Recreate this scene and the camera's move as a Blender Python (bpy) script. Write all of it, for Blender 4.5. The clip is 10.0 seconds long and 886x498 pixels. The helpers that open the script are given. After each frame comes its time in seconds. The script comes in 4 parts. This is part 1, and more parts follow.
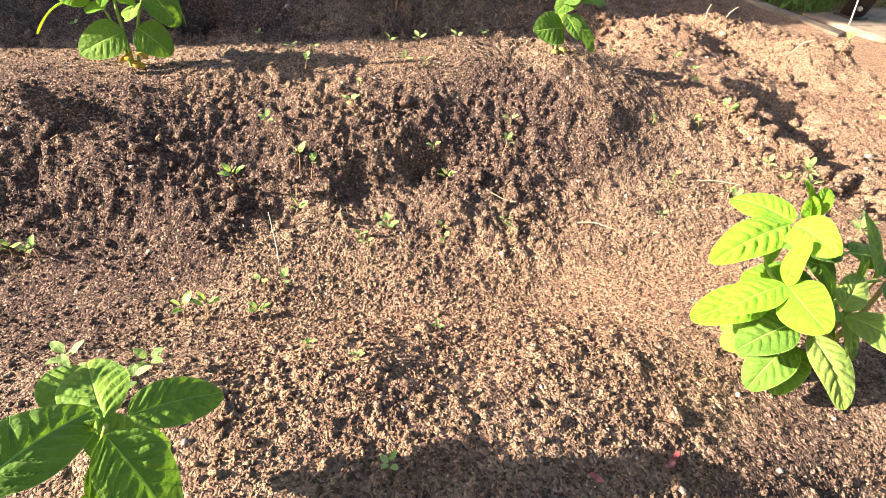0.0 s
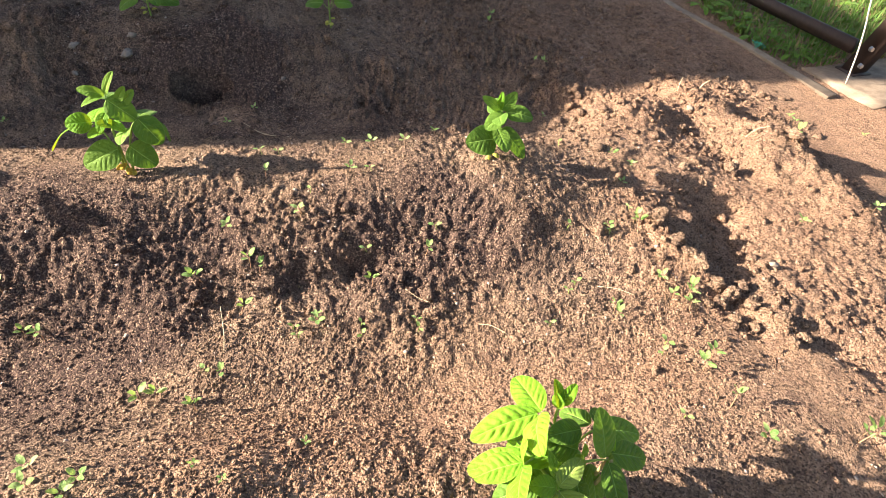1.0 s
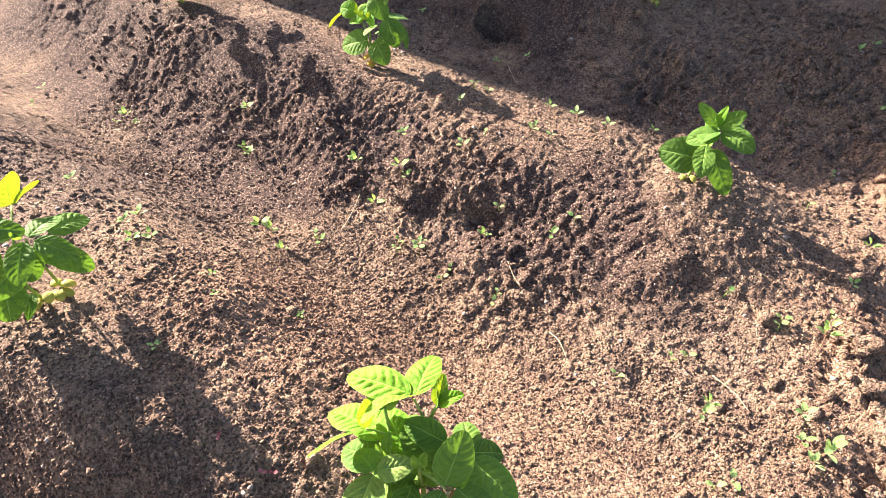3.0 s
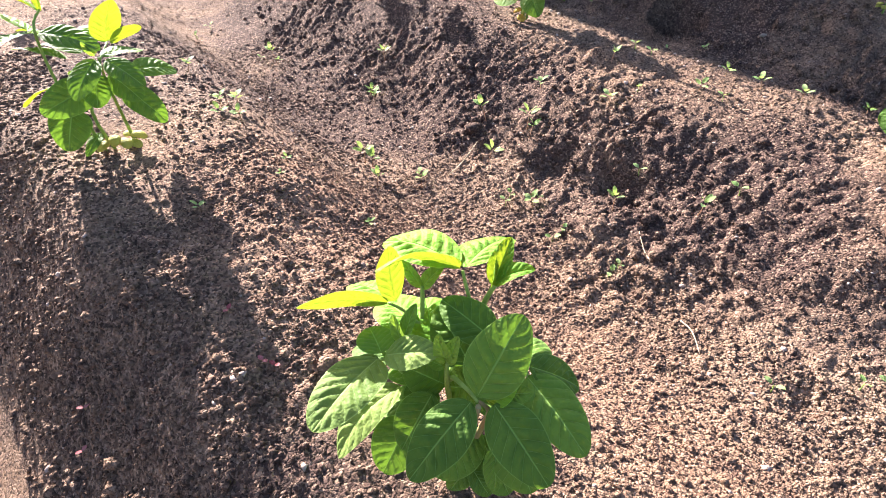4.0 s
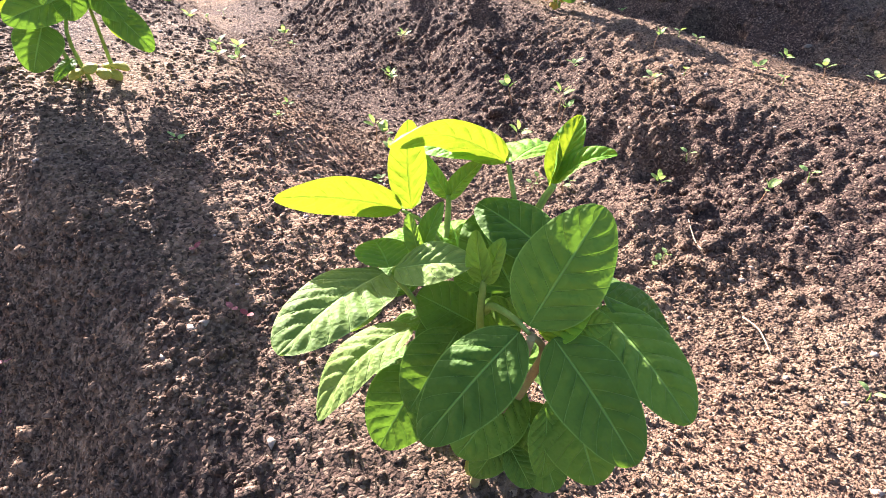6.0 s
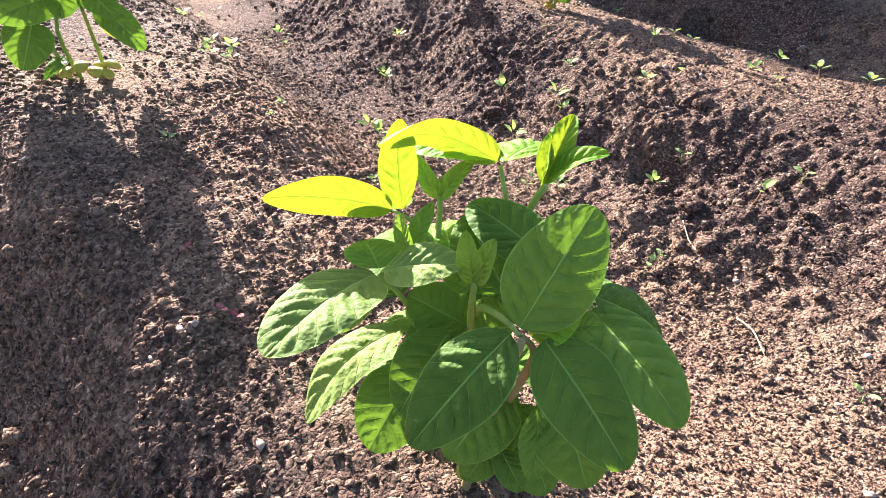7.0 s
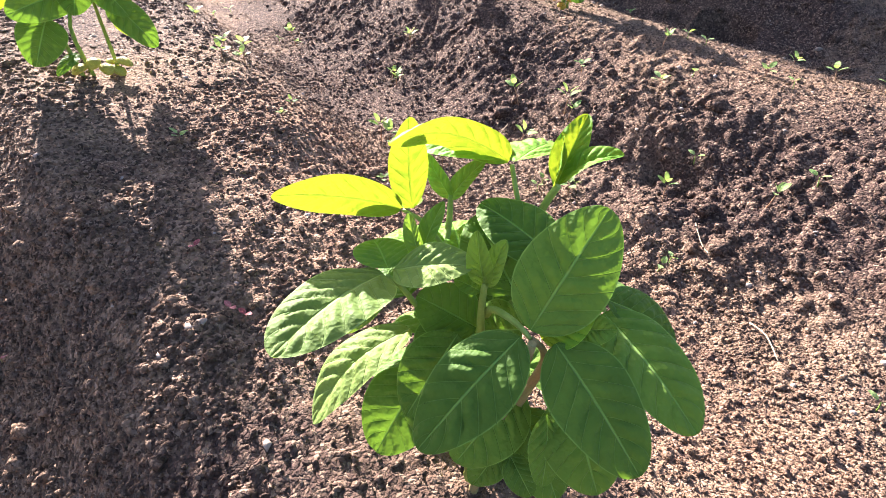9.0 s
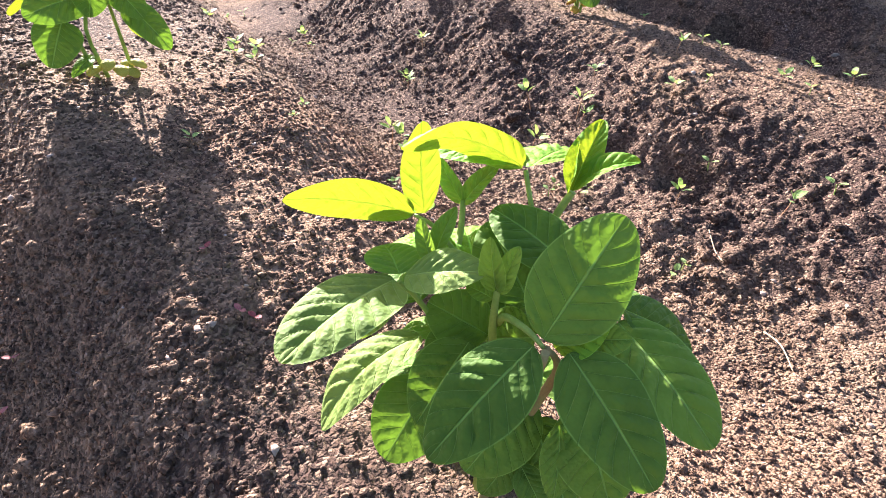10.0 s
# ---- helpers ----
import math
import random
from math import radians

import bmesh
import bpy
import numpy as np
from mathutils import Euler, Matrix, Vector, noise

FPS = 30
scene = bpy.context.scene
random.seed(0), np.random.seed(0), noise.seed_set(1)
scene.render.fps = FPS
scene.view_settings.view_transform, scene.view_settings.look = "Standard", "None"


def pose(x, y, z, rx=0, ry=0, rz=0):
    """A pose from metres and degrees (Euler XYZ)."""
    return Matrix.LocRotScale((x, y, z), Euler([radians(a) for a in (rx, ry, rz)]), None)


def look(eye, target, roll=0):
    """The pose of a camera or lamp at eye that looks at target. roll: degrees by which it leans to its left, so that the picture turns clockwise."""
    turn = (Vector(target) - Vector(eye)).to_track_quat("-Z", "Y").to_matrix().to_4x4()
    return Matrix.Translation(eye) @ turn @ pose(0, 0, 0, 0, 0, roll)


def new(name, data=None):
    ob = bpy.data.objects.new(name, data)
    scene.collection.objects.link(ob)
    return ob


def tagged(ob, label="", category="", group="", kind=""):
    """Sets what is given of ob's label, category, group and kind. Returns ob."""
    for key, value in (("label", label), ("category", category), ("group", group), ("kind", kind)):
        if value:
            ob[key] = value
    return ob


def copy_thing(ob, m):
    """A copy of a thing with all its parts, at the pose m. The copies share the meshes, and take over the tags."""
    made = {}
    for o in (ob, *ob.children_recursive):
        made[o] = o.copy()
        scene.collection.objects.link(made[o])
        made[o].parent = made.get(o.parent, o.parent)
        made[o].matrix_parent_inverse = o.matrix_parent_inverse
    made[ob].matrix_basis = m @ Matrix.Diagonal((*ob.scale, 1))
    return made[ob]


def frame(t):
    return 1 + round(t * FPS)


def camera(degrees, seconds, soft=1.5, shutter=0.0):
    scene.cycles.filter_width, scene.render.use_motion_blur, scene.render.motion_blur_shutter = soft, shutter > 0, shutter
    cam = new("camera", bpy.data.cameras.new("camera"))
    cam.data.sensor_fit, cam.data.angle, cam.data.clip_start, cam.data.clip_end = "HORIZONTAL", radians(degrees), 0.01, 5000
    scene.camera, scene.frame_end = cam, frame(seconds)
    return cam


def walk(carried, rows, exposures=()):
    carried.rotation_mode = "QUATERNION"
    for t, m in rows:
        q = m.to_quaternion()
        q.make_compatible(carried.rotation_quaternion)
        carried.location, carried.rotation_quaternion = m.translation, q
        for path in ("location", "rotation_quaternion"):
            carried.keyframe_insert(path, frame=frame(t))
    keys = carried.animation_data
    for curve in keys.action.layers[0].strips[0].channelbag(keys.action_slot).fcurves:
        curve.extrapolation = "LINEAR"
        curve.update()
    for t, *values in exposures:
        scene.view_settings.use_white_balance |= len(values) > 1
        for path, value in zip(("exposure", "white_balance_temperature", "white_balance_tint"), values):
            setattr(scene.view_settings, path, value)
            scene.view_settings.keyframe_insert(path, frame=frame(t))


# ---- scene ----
cam = camera(75.1, 10.0, soft=0.6)
PATH = [
    (0, (0.292, -1.152, 0.432), (0.743, 0.355, -0.802), 4.7),
    (0.1, (0.3, -1.159, 0.471), (0.744, 0.353, -0.759), 4.5),
    (0.3, (0.327, -1.171, 0.59), (0.723, 0.323, -0.679), 3.7),
    (0.5, (0.35, -1.19, 0.696), (0.715, 0.302, -0.586), 3.6),
    (1, (0.545, -1.189, 0.772), (0.8, 0.29, -0.549), 3.5),
    (1.5, (0.663, -1.219, 0.77), (0.731, 0.245, -0.591), 3.4),
    (2, (0.792, -1.174, 0.735), (0.594, 0.248, -0.657), 3.4),
    (2.2, (0.86, -1.134, 0.724), (0.516, 0.248, -0.679), 2.9),
    (2.5, (0.926, -1.088, 0.716), (0.394, 0.225, -0.695), 2.7),
    (2.7, (0.947, -1.08, 0.72), (0.302, 0.188, -0.686), 2.4),
    (3.8, (1.037, -1.046, 0.512), (-0.118, -0.04, -0.775), 1.7),
    (4, (1.018, -1.022, 0.417), (-0.213, -0.046, -0.82), 1.7),
    (4.2, (1.003, -1.008, 0.33), (-0.287, -0.058, -0.868), 1.8),
    (4.5, (0.967, -0.993, 0.266), (-0.377, -0.029, -0.859), 3.1),
    (5, (0.942, -1.007, 0.247), (-0.426, -0.036, -0.843), 3.9),
    (5.5, (0.957, -1.0, 0.252), (-0.376, -0.004, -0.858), 4.5),
    (6, (0.972, -1.003, 0.266), (-0.335, 0.008, -0.862), 4.7),
    (7.5, (0.971, -0.996, 0.264), (-0.328, 0.027, -0.861), 5.1),
    (8, (0.976, -0.995, 0.264), (-0.344, 0.003, -0.859), 4.9),
    (8.5, (0.972, -0.997, 0.265), (-0.355, -0.002, -0.853), 4.9),
    (9, (0.968, -0.997, 0.262), (-0.349, 0.0, -0.866), 5.1),
    (9.5, (0.966, -0.997, 0.26), (-0.359, -0.011, -0.868), 5.1),
    (10, (0.964, -0.996, 0.261), (-0.376, -0.023, -0.86), 5.1),
]
walk(cam, [(t, look(eye, target, roll)) for t, eye, target, roll in PATH],
     exposures=((0.0, 2.48, 6450, 11), (1.0, 2.37, 6400, 11), (1.8, 2.39, 6250, 12), (2.5, 2.55, 6150, 13), (4.0, 2.61, 5650, 17), (10.0, 2.63, 5650, 17)))

# ---- world and sun ----
SUN_TO = Vector((-1.0, 0.08, 0.42)).normalized()      # towards the sun
world = bpy.data.worlds.new("sky")
scene.world = world
world.use_nodes = True
wn = world.node_tree.nodes
wl = world.node_tree.links
sky = wn.new("ShaderNodeTexSky")
sky.sky_type = "NISHITA"
sky.sun_disc = False
sky.dust_density = 2.6
sky.ozone_density = 0.5
sky.sun_elevation = math.asin(SUN_TO.z)
sky.sun_rotation = math.atan2(SUN_TO.x, SUN_TO.y)
wl.new(sky.outputs["Color"], wn["Background"].inputs["Color"])
wn["Background"].inputs["Strength"].default_value = 0.051
sun_data = bpy.data.lights.new("sun", "SUN")
sun_data.energy = 5.0
sun_data.angle = radians(0.6)
sun_data.color = (1.0, 0.86, 0.68)
sun = new("sun", sun_data)
sun.matrix_world = look(SUN_TO * 30, (0, 0, 0))


# ---- material helpers ----
class Nodes:
    """A small writer of node trees."""

    def __init__(self, name):
        self.mat = bpy.data.materials.new(name)
        self.mat.use_nodes = True
        self.tree = self.mat.node_tree
        self.bsdf = self.tree.nodes["Principled BSDF"]
        self.out = self.tree.nodes["Material Output"]

    def put(self, sock, value):
        if isinstance(value, bpy.types.NodeSocket):
            self.tree.links.new(value, sock)
        elif isinstance(value, (tuple, list)) and len(value) == 3 and sock.type == "RGBA":
            sock.default_value = (*value, 1.0)
        else:
            sock.default_value = value

    def node(self, kind, **values):
        n = self.tree.nodes.new(kind)
        for key, value in values.items():
            self.put(n.inputs[key.replace("_", " ")], value)
        return n

    def math(self, op, a, b=0.0, c=None):
        n = self.tree.nodes.new("ShaderNodeMath")
        n.operation = op
        self.put(n.inputs[0], a)
        self.put(n.inputs[1], b)
        if c is not None:
            self.put(n.inputs[2], c)
        return n.outputs[0]

    def ramp(self, fac, lo, hi, a=0.0, b=1.0):
        n = self.tree.nodes.new("ShaderNodeMapRange")
        n.interpolation_type = "SMOOTHSTEP"
        for key, value in (("Value", fac), ("From Min", lo), ("From Max", hi), ("To Min", a), ("To Max", b)):
            self.put(n.inputs[key], value)
        return n.outputs["Result"]

    def mix(self, fac, a, b, blend="MIX"):
        n = self.tree.nodes.new("ShaderNodeMix")
        n.data_type = "RGBA"
        n.blend_type = blend
        self.put(n.inputs[0], fac)
        self.put(n.inputs[6], a)
        self.put(n.inputs[7], b)
        return n.outputs[2]

    def noise(self, vec, scale, detail=4.0, rough=0.6):
        n = self.node("ShaderNodeTexNoise", Vector=vec, Scale=scale, Detail=detail, Roughness=rough)
        return n.outputs["Fac"]

    def position(self):
        return self.node("ShaderNodeNewGeometry").outputs["Position"]

    def objectspace(self):
        return self.node("ShaderNodeTexCoord").outputs["Object"]

    def random(self):
        return self.node("ShaderNodeObjectInfo").outputs["Random"]

    def island(self):
        return self.node("ShaderNodeNewGeometry").outputs["Random Per Island"]

    def bump(self, height, strength=0.5, distance=0.01, normal=None):
        n = self.node("ShaderNodeBump", Height=height, Strength=strength, Distance=distance)
        if normal is not None:
            self.put(n.inputs["Normal"], normal)
        return n.outputs["Normal"]

    def finish(self, **values):
        for key, value in values.items():
            self.put(self.bsdf.inputs[key.replace("_", " ")], value)
        return self.mat


# The third tone is damp soil, used for painted shade as well.
DRY, WARM, MOIST_SHADE = (0.318, 0.214, 0.144), (0.258, 0.166, 0.107), (0.092, 0.058, 0.052)


def soil_material(name, by_island=False):
    n = Nodes(name)
    p = n.position()
    large = n.noise(p, 3.2, 3.0, 0.55)
    mid = n.noise(p, 26.0, 4.0, 0.6)
    fine = n.noise(p, 260.0, 3.0, 0.6)
    col = n.mix(n.ramp(large, 0.38, 0.62), DRY, WARM)
    col = n.mix(n.ramp(mid, 0.45, 0.7, 0.0, 0.75), col, MOIST_SHADE)
    col = n.mix(n.ramp(fine, 0.3, 0.75, 0.0, 0.45), col, (0.37, 0.245, 0.180))
    speck = n.noise(p, 900.0, 1.0, 0.4)
    col = n.mix(n.ramp(speck, 0.74, 0.80, 0.0, 0.5), col, (0.58, 0.50, 0.44))
    grit = n.noise(p, 330.0, 1.0, 0.4)
    col = n.mix(n.ramp(grit, 0.73, 0.77, 0.0, 0.6), col, (0.52, 0.43, 0.37))
    moist_dark = n.node("ShaderNodeAttribute")
    moist_dark.attribute_name = "moist_shade"
    col = n.mix(n.math("MULTIPLY", moist_dark.outputs["Fac"], 0.88), col, MOIST_SHADE)
    loose = n.node("ShaderNodeAttribute")
    loose.attribute_name = "loose"
    col = n.mix(n.math("MULTIPLY", loose.outputs["Fac"], 0.75), col, n.mix(n.ramp(mid, 0.3, 0.7), (0.45, 0.272, 0.172), (0.32, 0.186, 0.122)))
    if by_island:
        col = n.mix(n.ramp(n.island(), 0.0, 1.0, 0.0, 0.5), col, (0.130, 0.084, 0.064))
    stir = n.node("ShaderNodeVectorMath", **{})
    stir.operation = "MULTIPLY_ADD"
    n.put(stir.inputs[0], n.node("ShaderNodeTexNoise", Vector=p, Scale=140.0, Detail=3.0).outputs["Color"])
    stir.inputs[1].default_value = (0.009, 0.009, 0.009)
    n.put(stir.inputs[2], p)
    q = stir.outputs[0]
    grain = n.node("ShaderNodeTexVoronoi", Vector=q, Scale=330.0)
    crumb = n.node("ShaderNodeTexVoronoi", Vector=q, Scale=140.0)
    tint = n.node("ShaderNodeSeparateColor", Color=grain.outputs["Color"]).outputs["Red"]
    col = n.mix(n.ramp(tint, 0.0, 0.55, 0.72, 0.0), col, (0.038, 0.030, 0.026))
    col = n.mix(n.ramp(tint, 0.65, 1.0, 0.0, 0.52), col, (0.52, 0.365, 0.26))
    h = n.math("ADD", n.math("MULTIPLY", n.noise(p, 130.0, 5.0, 0.7), 1.3), n.math("MULTIPLY", grain.outputs["Distance"], -0.75))
    h = n.math("ADD", h, n.math("MULTIPLY", crumb.outputs["Distance"], -0.4))
    return n.finish(Base_Color=col, Roughness=0.95, Specular_IOR_Level=0.12, Normal=n.bump(h, 1.0, 0.0068))


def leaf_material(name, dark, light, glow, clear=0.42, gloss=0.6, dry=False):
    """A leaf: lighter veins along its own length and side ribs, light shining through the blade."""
    n = Nodes(name)
    uv = n.node("ShaderNodeUVMap")
    xyz = n.node("ShaderNodeSeparateXYZ", Vector=uv.outputs["UV"])
    u, v = xyz.outputs["X"], xyz.outputs["Y"]
    side = n.math("ABSOLUTE", n.math("SUBTRACT", n.math("MULTIPLY", v, 2.0), 1.0))
    mid = n.ramp(side, 0.015, 0.05, 1.0, 0.0)
    phase = n.math("FRACT", n.math("SUBTRACT", n.math("MULTIPLY", u, 7.0), n.math("MULTIPLY", side, 1.7)))
    rib = n.ramp(n.math("ABSOLUTE", n.math("SUBTRACT", phase, 0.5)), 0.455, 0.495, 0.0, 1.0)
    p = n.objectspace()
    rib = n.math("MULTIPLY", rib, n.ramp(n.noise(p, 90.0, 2.0), 0.3, 0.6, 0.35, 1.0))
    vein = n.math("MAXIMUM", mid, n.math("MULTIPLY", rib, 0.55))
    blotch = n.noise(p, 60.0, 3.0, 0.6)
    cell = n.node("ShaderNodeTexVoronoi", Vector=p, Scale=420.0).outputs["Distance"]
    tone = n.math("ADD", n.math("MULTIPLY", n.random(), 0.45), n.math("MULTIPLY", blotch, 0.55))
    col = n.mix(n.ramp(tone, 0.2, 0.8), dark, light)
    rim = n.ramp(side, 0.955, 0.985, 0.0, 0.5)
    col = n.mix(n.math("MAXIMUM", n.math("MULTIPLY", vein, 0.75), rim), col, tuple(min(1.0, c * 1.8 + 0.04) for c in light))
    if dry:
        col = n.mix(n.ramp(n.island(), 0.0, 0.6), col, light)
        col = n.mix(n.ramp(n.island(), 0.78, 0.80), col, (0.28, 0.21, 0.11))
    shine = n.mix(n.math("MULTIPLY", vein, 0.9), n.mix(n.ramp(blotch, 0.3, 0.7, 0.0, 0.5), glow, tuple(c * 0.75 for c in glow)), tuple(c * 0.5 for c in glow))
    h = n.math("ADD", n.math("MULTIPLY", vein, -0.8), n.math("MULTIPLY", cell, 0.35))
    net = n.node("ShaderNodeTexVoronoi", Vector=p, Scale=150.0).outputs["Distance"]
    nor = n.bump(n.math("ADD", h, n.math("MULTIPLY", net, -0.9)), 0.8, 0.0014)
    n.finish(Base_Color=col, Roughness=gloss, Specular_IOR_Level=0.13, Sheen_Weight=0.05, Sheen_Roughness=0.5, Normal=nor)
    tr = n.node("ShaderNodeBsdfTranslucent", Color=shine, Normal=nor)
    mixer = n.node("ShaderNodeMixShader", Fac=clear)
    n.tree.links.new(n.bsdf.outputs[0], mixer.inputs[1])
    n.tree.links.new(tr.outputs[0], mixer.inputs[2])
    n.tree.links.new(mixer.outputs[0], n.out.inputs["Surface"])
    return n.mat


def plain_material(name, a, b, scale=40.0, rough=0.7, bump=0.3, depth=0.002, metal=0.0, spec=0.3):
    n = Nodes(name)
    p = n.objectspace()
    f = n.noise(p, scale, 5.0, 0.65)
    g = n.noise(p, scale * 9.0, 3.0, 0.6)
    col = n.mix(n.ramp(f, 0.3, 0.7), a, b)
    col = n.mix(n.ramp(g, 0.35, 0.75, 0.0, 0.35), col, tuple(c * 0.6 for c in a))
    h = n.math("ADD", f, n.math("MULTIPLY", g, 0.5))
    return n.finish(Base_Color=col, Roughness=rough, Metallic=metal, Specular_IOR_Level=spec, Normal=n.bump(h, bump, depth))


SOIL = soil_material("soil")
CRUMB = soil_material("soil_crumb", True)
PEBBLE = plain_material("pebble", (0.46, 0.37, 0.31), (0.31, 0.24, 0.20), 120.0, 0.8)
STONE = plain_material("stone", (0.30, 0.245, 0.20), (0.20, 0.16, 0.13), 90.0, 0.9, 0.6, 0.003)
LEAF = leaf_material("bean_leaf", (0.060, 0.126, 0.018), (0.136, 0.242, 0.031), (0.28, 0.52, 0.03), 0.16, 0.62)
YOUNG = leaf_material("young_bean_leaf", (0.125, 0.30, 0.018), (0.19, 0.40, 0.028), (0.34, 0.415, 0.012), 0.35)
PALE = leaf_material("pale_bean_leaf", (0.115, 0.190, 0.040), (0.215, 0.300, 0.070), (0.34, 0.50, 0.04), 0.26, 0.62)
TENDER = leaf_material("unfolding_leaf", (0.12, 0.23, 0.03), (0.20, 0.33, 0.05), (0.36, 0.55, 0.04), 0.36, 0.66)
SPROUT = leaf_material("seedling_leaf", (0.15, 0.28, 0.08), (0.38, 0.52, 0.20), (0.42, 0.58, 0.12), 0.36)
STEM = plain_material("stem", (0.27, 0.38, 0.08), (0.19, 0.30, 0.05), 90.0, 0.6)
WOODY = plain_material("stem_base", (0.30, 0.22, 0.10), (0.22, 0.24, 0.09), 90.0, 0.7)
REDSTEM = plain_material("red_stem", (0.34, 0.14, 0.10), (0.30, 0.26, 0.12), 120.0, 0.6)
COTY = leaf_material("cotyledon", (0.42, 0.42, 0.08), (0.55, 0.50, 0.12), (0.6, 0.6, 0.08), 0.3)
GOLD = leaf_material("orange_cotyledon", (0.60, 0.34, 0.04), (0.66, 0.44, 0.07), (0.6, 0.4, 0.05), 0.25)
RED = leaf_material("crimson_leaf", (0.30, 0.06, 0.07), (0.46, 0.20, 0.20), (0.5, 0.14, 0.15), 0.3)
STRAW = plain_material("straw", (0.60, 0.50, 0.34), (0.42, 0.32, 0.2), 200.0, 0.8)
CONCRETE = plain_material("concrete", (0.29, 0.225, 0.165), (0.15, 0.112, 0.085), 14.0, 0.9, 0.6, 0.004)
STEEL = plain_material("brown_steel", (0.05, 0.032, 0.027), (0.032, 0.022, 0.019), 30.0, 0.5, 0.25, 0.002, 0.2, 0.4)
ZINC = plain_material("zinc", (0.6, 0.6, 0.6), (0.45, 0.45, 0.45), 100.0, 0.35, 0.1, 0.001, 0.9)
STRING = plain_material("string", (0.7, 0.66, 0.58), (0.55, 0.5, 0.42), 300.0, 0.9)
GRASS = leaf_material("grass_blade", (0.03, 0.08, 0.015), (0.10, 0.19, 0.04), (0.30, 0.42, 0.06), 0.3, dry=True)
NETTING = plain_material("green_netting", (0.05, 0.30, 0.18), (0.10, 0.38, 0.25), 60.0, 0.6)
BLOCKER = plain_material("plain_blocker", (0.55, 0.52, 0.48), (0.45, 0.42, 0.39), 6.0, 0.9)


# ---- ground ----
def sstep(a, b, x):
    t = np.clip((x - a) / (b - a), 0.0, 1.0)
    return t * t * (3 - 2 * t)


def hashed(ix, iy, k):
    n = (ix.astype(np.int64) * 374761393 + iy.astype(np.int64) * 668265263 + k * 974634777) & 0x7FFFFFFF
    n = ((n ^ (n >> 13)) * 1274126177) & 0x7FFFFFFF
    return ((n ^ (n >> 16)) & 0xFFFF) / 65535.0


def value_noise(x, y, s, k):
    x, y = x / s, y / s
    ix, iy = np.floor(x), np.floor(y)
    fx, fy = x - ix, y - iy
    fx, fy = fx * fx * (3 - 2 * fx), fy * fy * (3 - 2 * fy)
    a = hashed(ix, iy, k) * (1 - fx) + hashed(ix + 1, iy, k) * fx
    b = hashed(ix, iy + 1, k) * (1 - fx) + hashed(ix + 1, iy + 1, k) * fx
    return a * (1 - fy) + b * fy - 0.5


def clods(x, y, s, k):
    """Rounded lumps: one to a cell of size s, each of its own height."""
    best = np.zeros_like(x)
    gx, gy = np.floor(x / s), np.floor(y / s)
    for dx in (-1, 0, 1):
        for dy in (-1, 0, 1):
            cx, cy = gx + dx, gy + dy
            px = (cx + hashed(cx, cy, k)) * s
            py = (cy + hashed(cx, cy, k + 1)) * s
            size = 0.35 + 0.65 * hashed(cx, cy, k + 2)
            d2 = ((x - px) ** 2 + (y - py) ** 2) / (0.62 * s * size) ** 2
            best = np.maximum(best, np.sqrt(np.clip(1 - d2, 0, 1)) * size)
    return best


def dent(x, y, cx, cy, rx, ry):
    return np.exp(-((x - cx) / rx) ** 2 - ((y - cy) / ry) ** 2)


def along(x, y, ax, ay, bx, by, w):
    t = np.clip(((x - ax) * (bx - ax) + (y - ay) * (by - ay)) / ((bx - ax) ** 2 + (by - ay) ** 2), 0, 1)
    return np.exp(-((x - ax - t * (bx - ax)) ** 2 + (y - ay - t * (by - ay)) ** 2) / w ** 2)


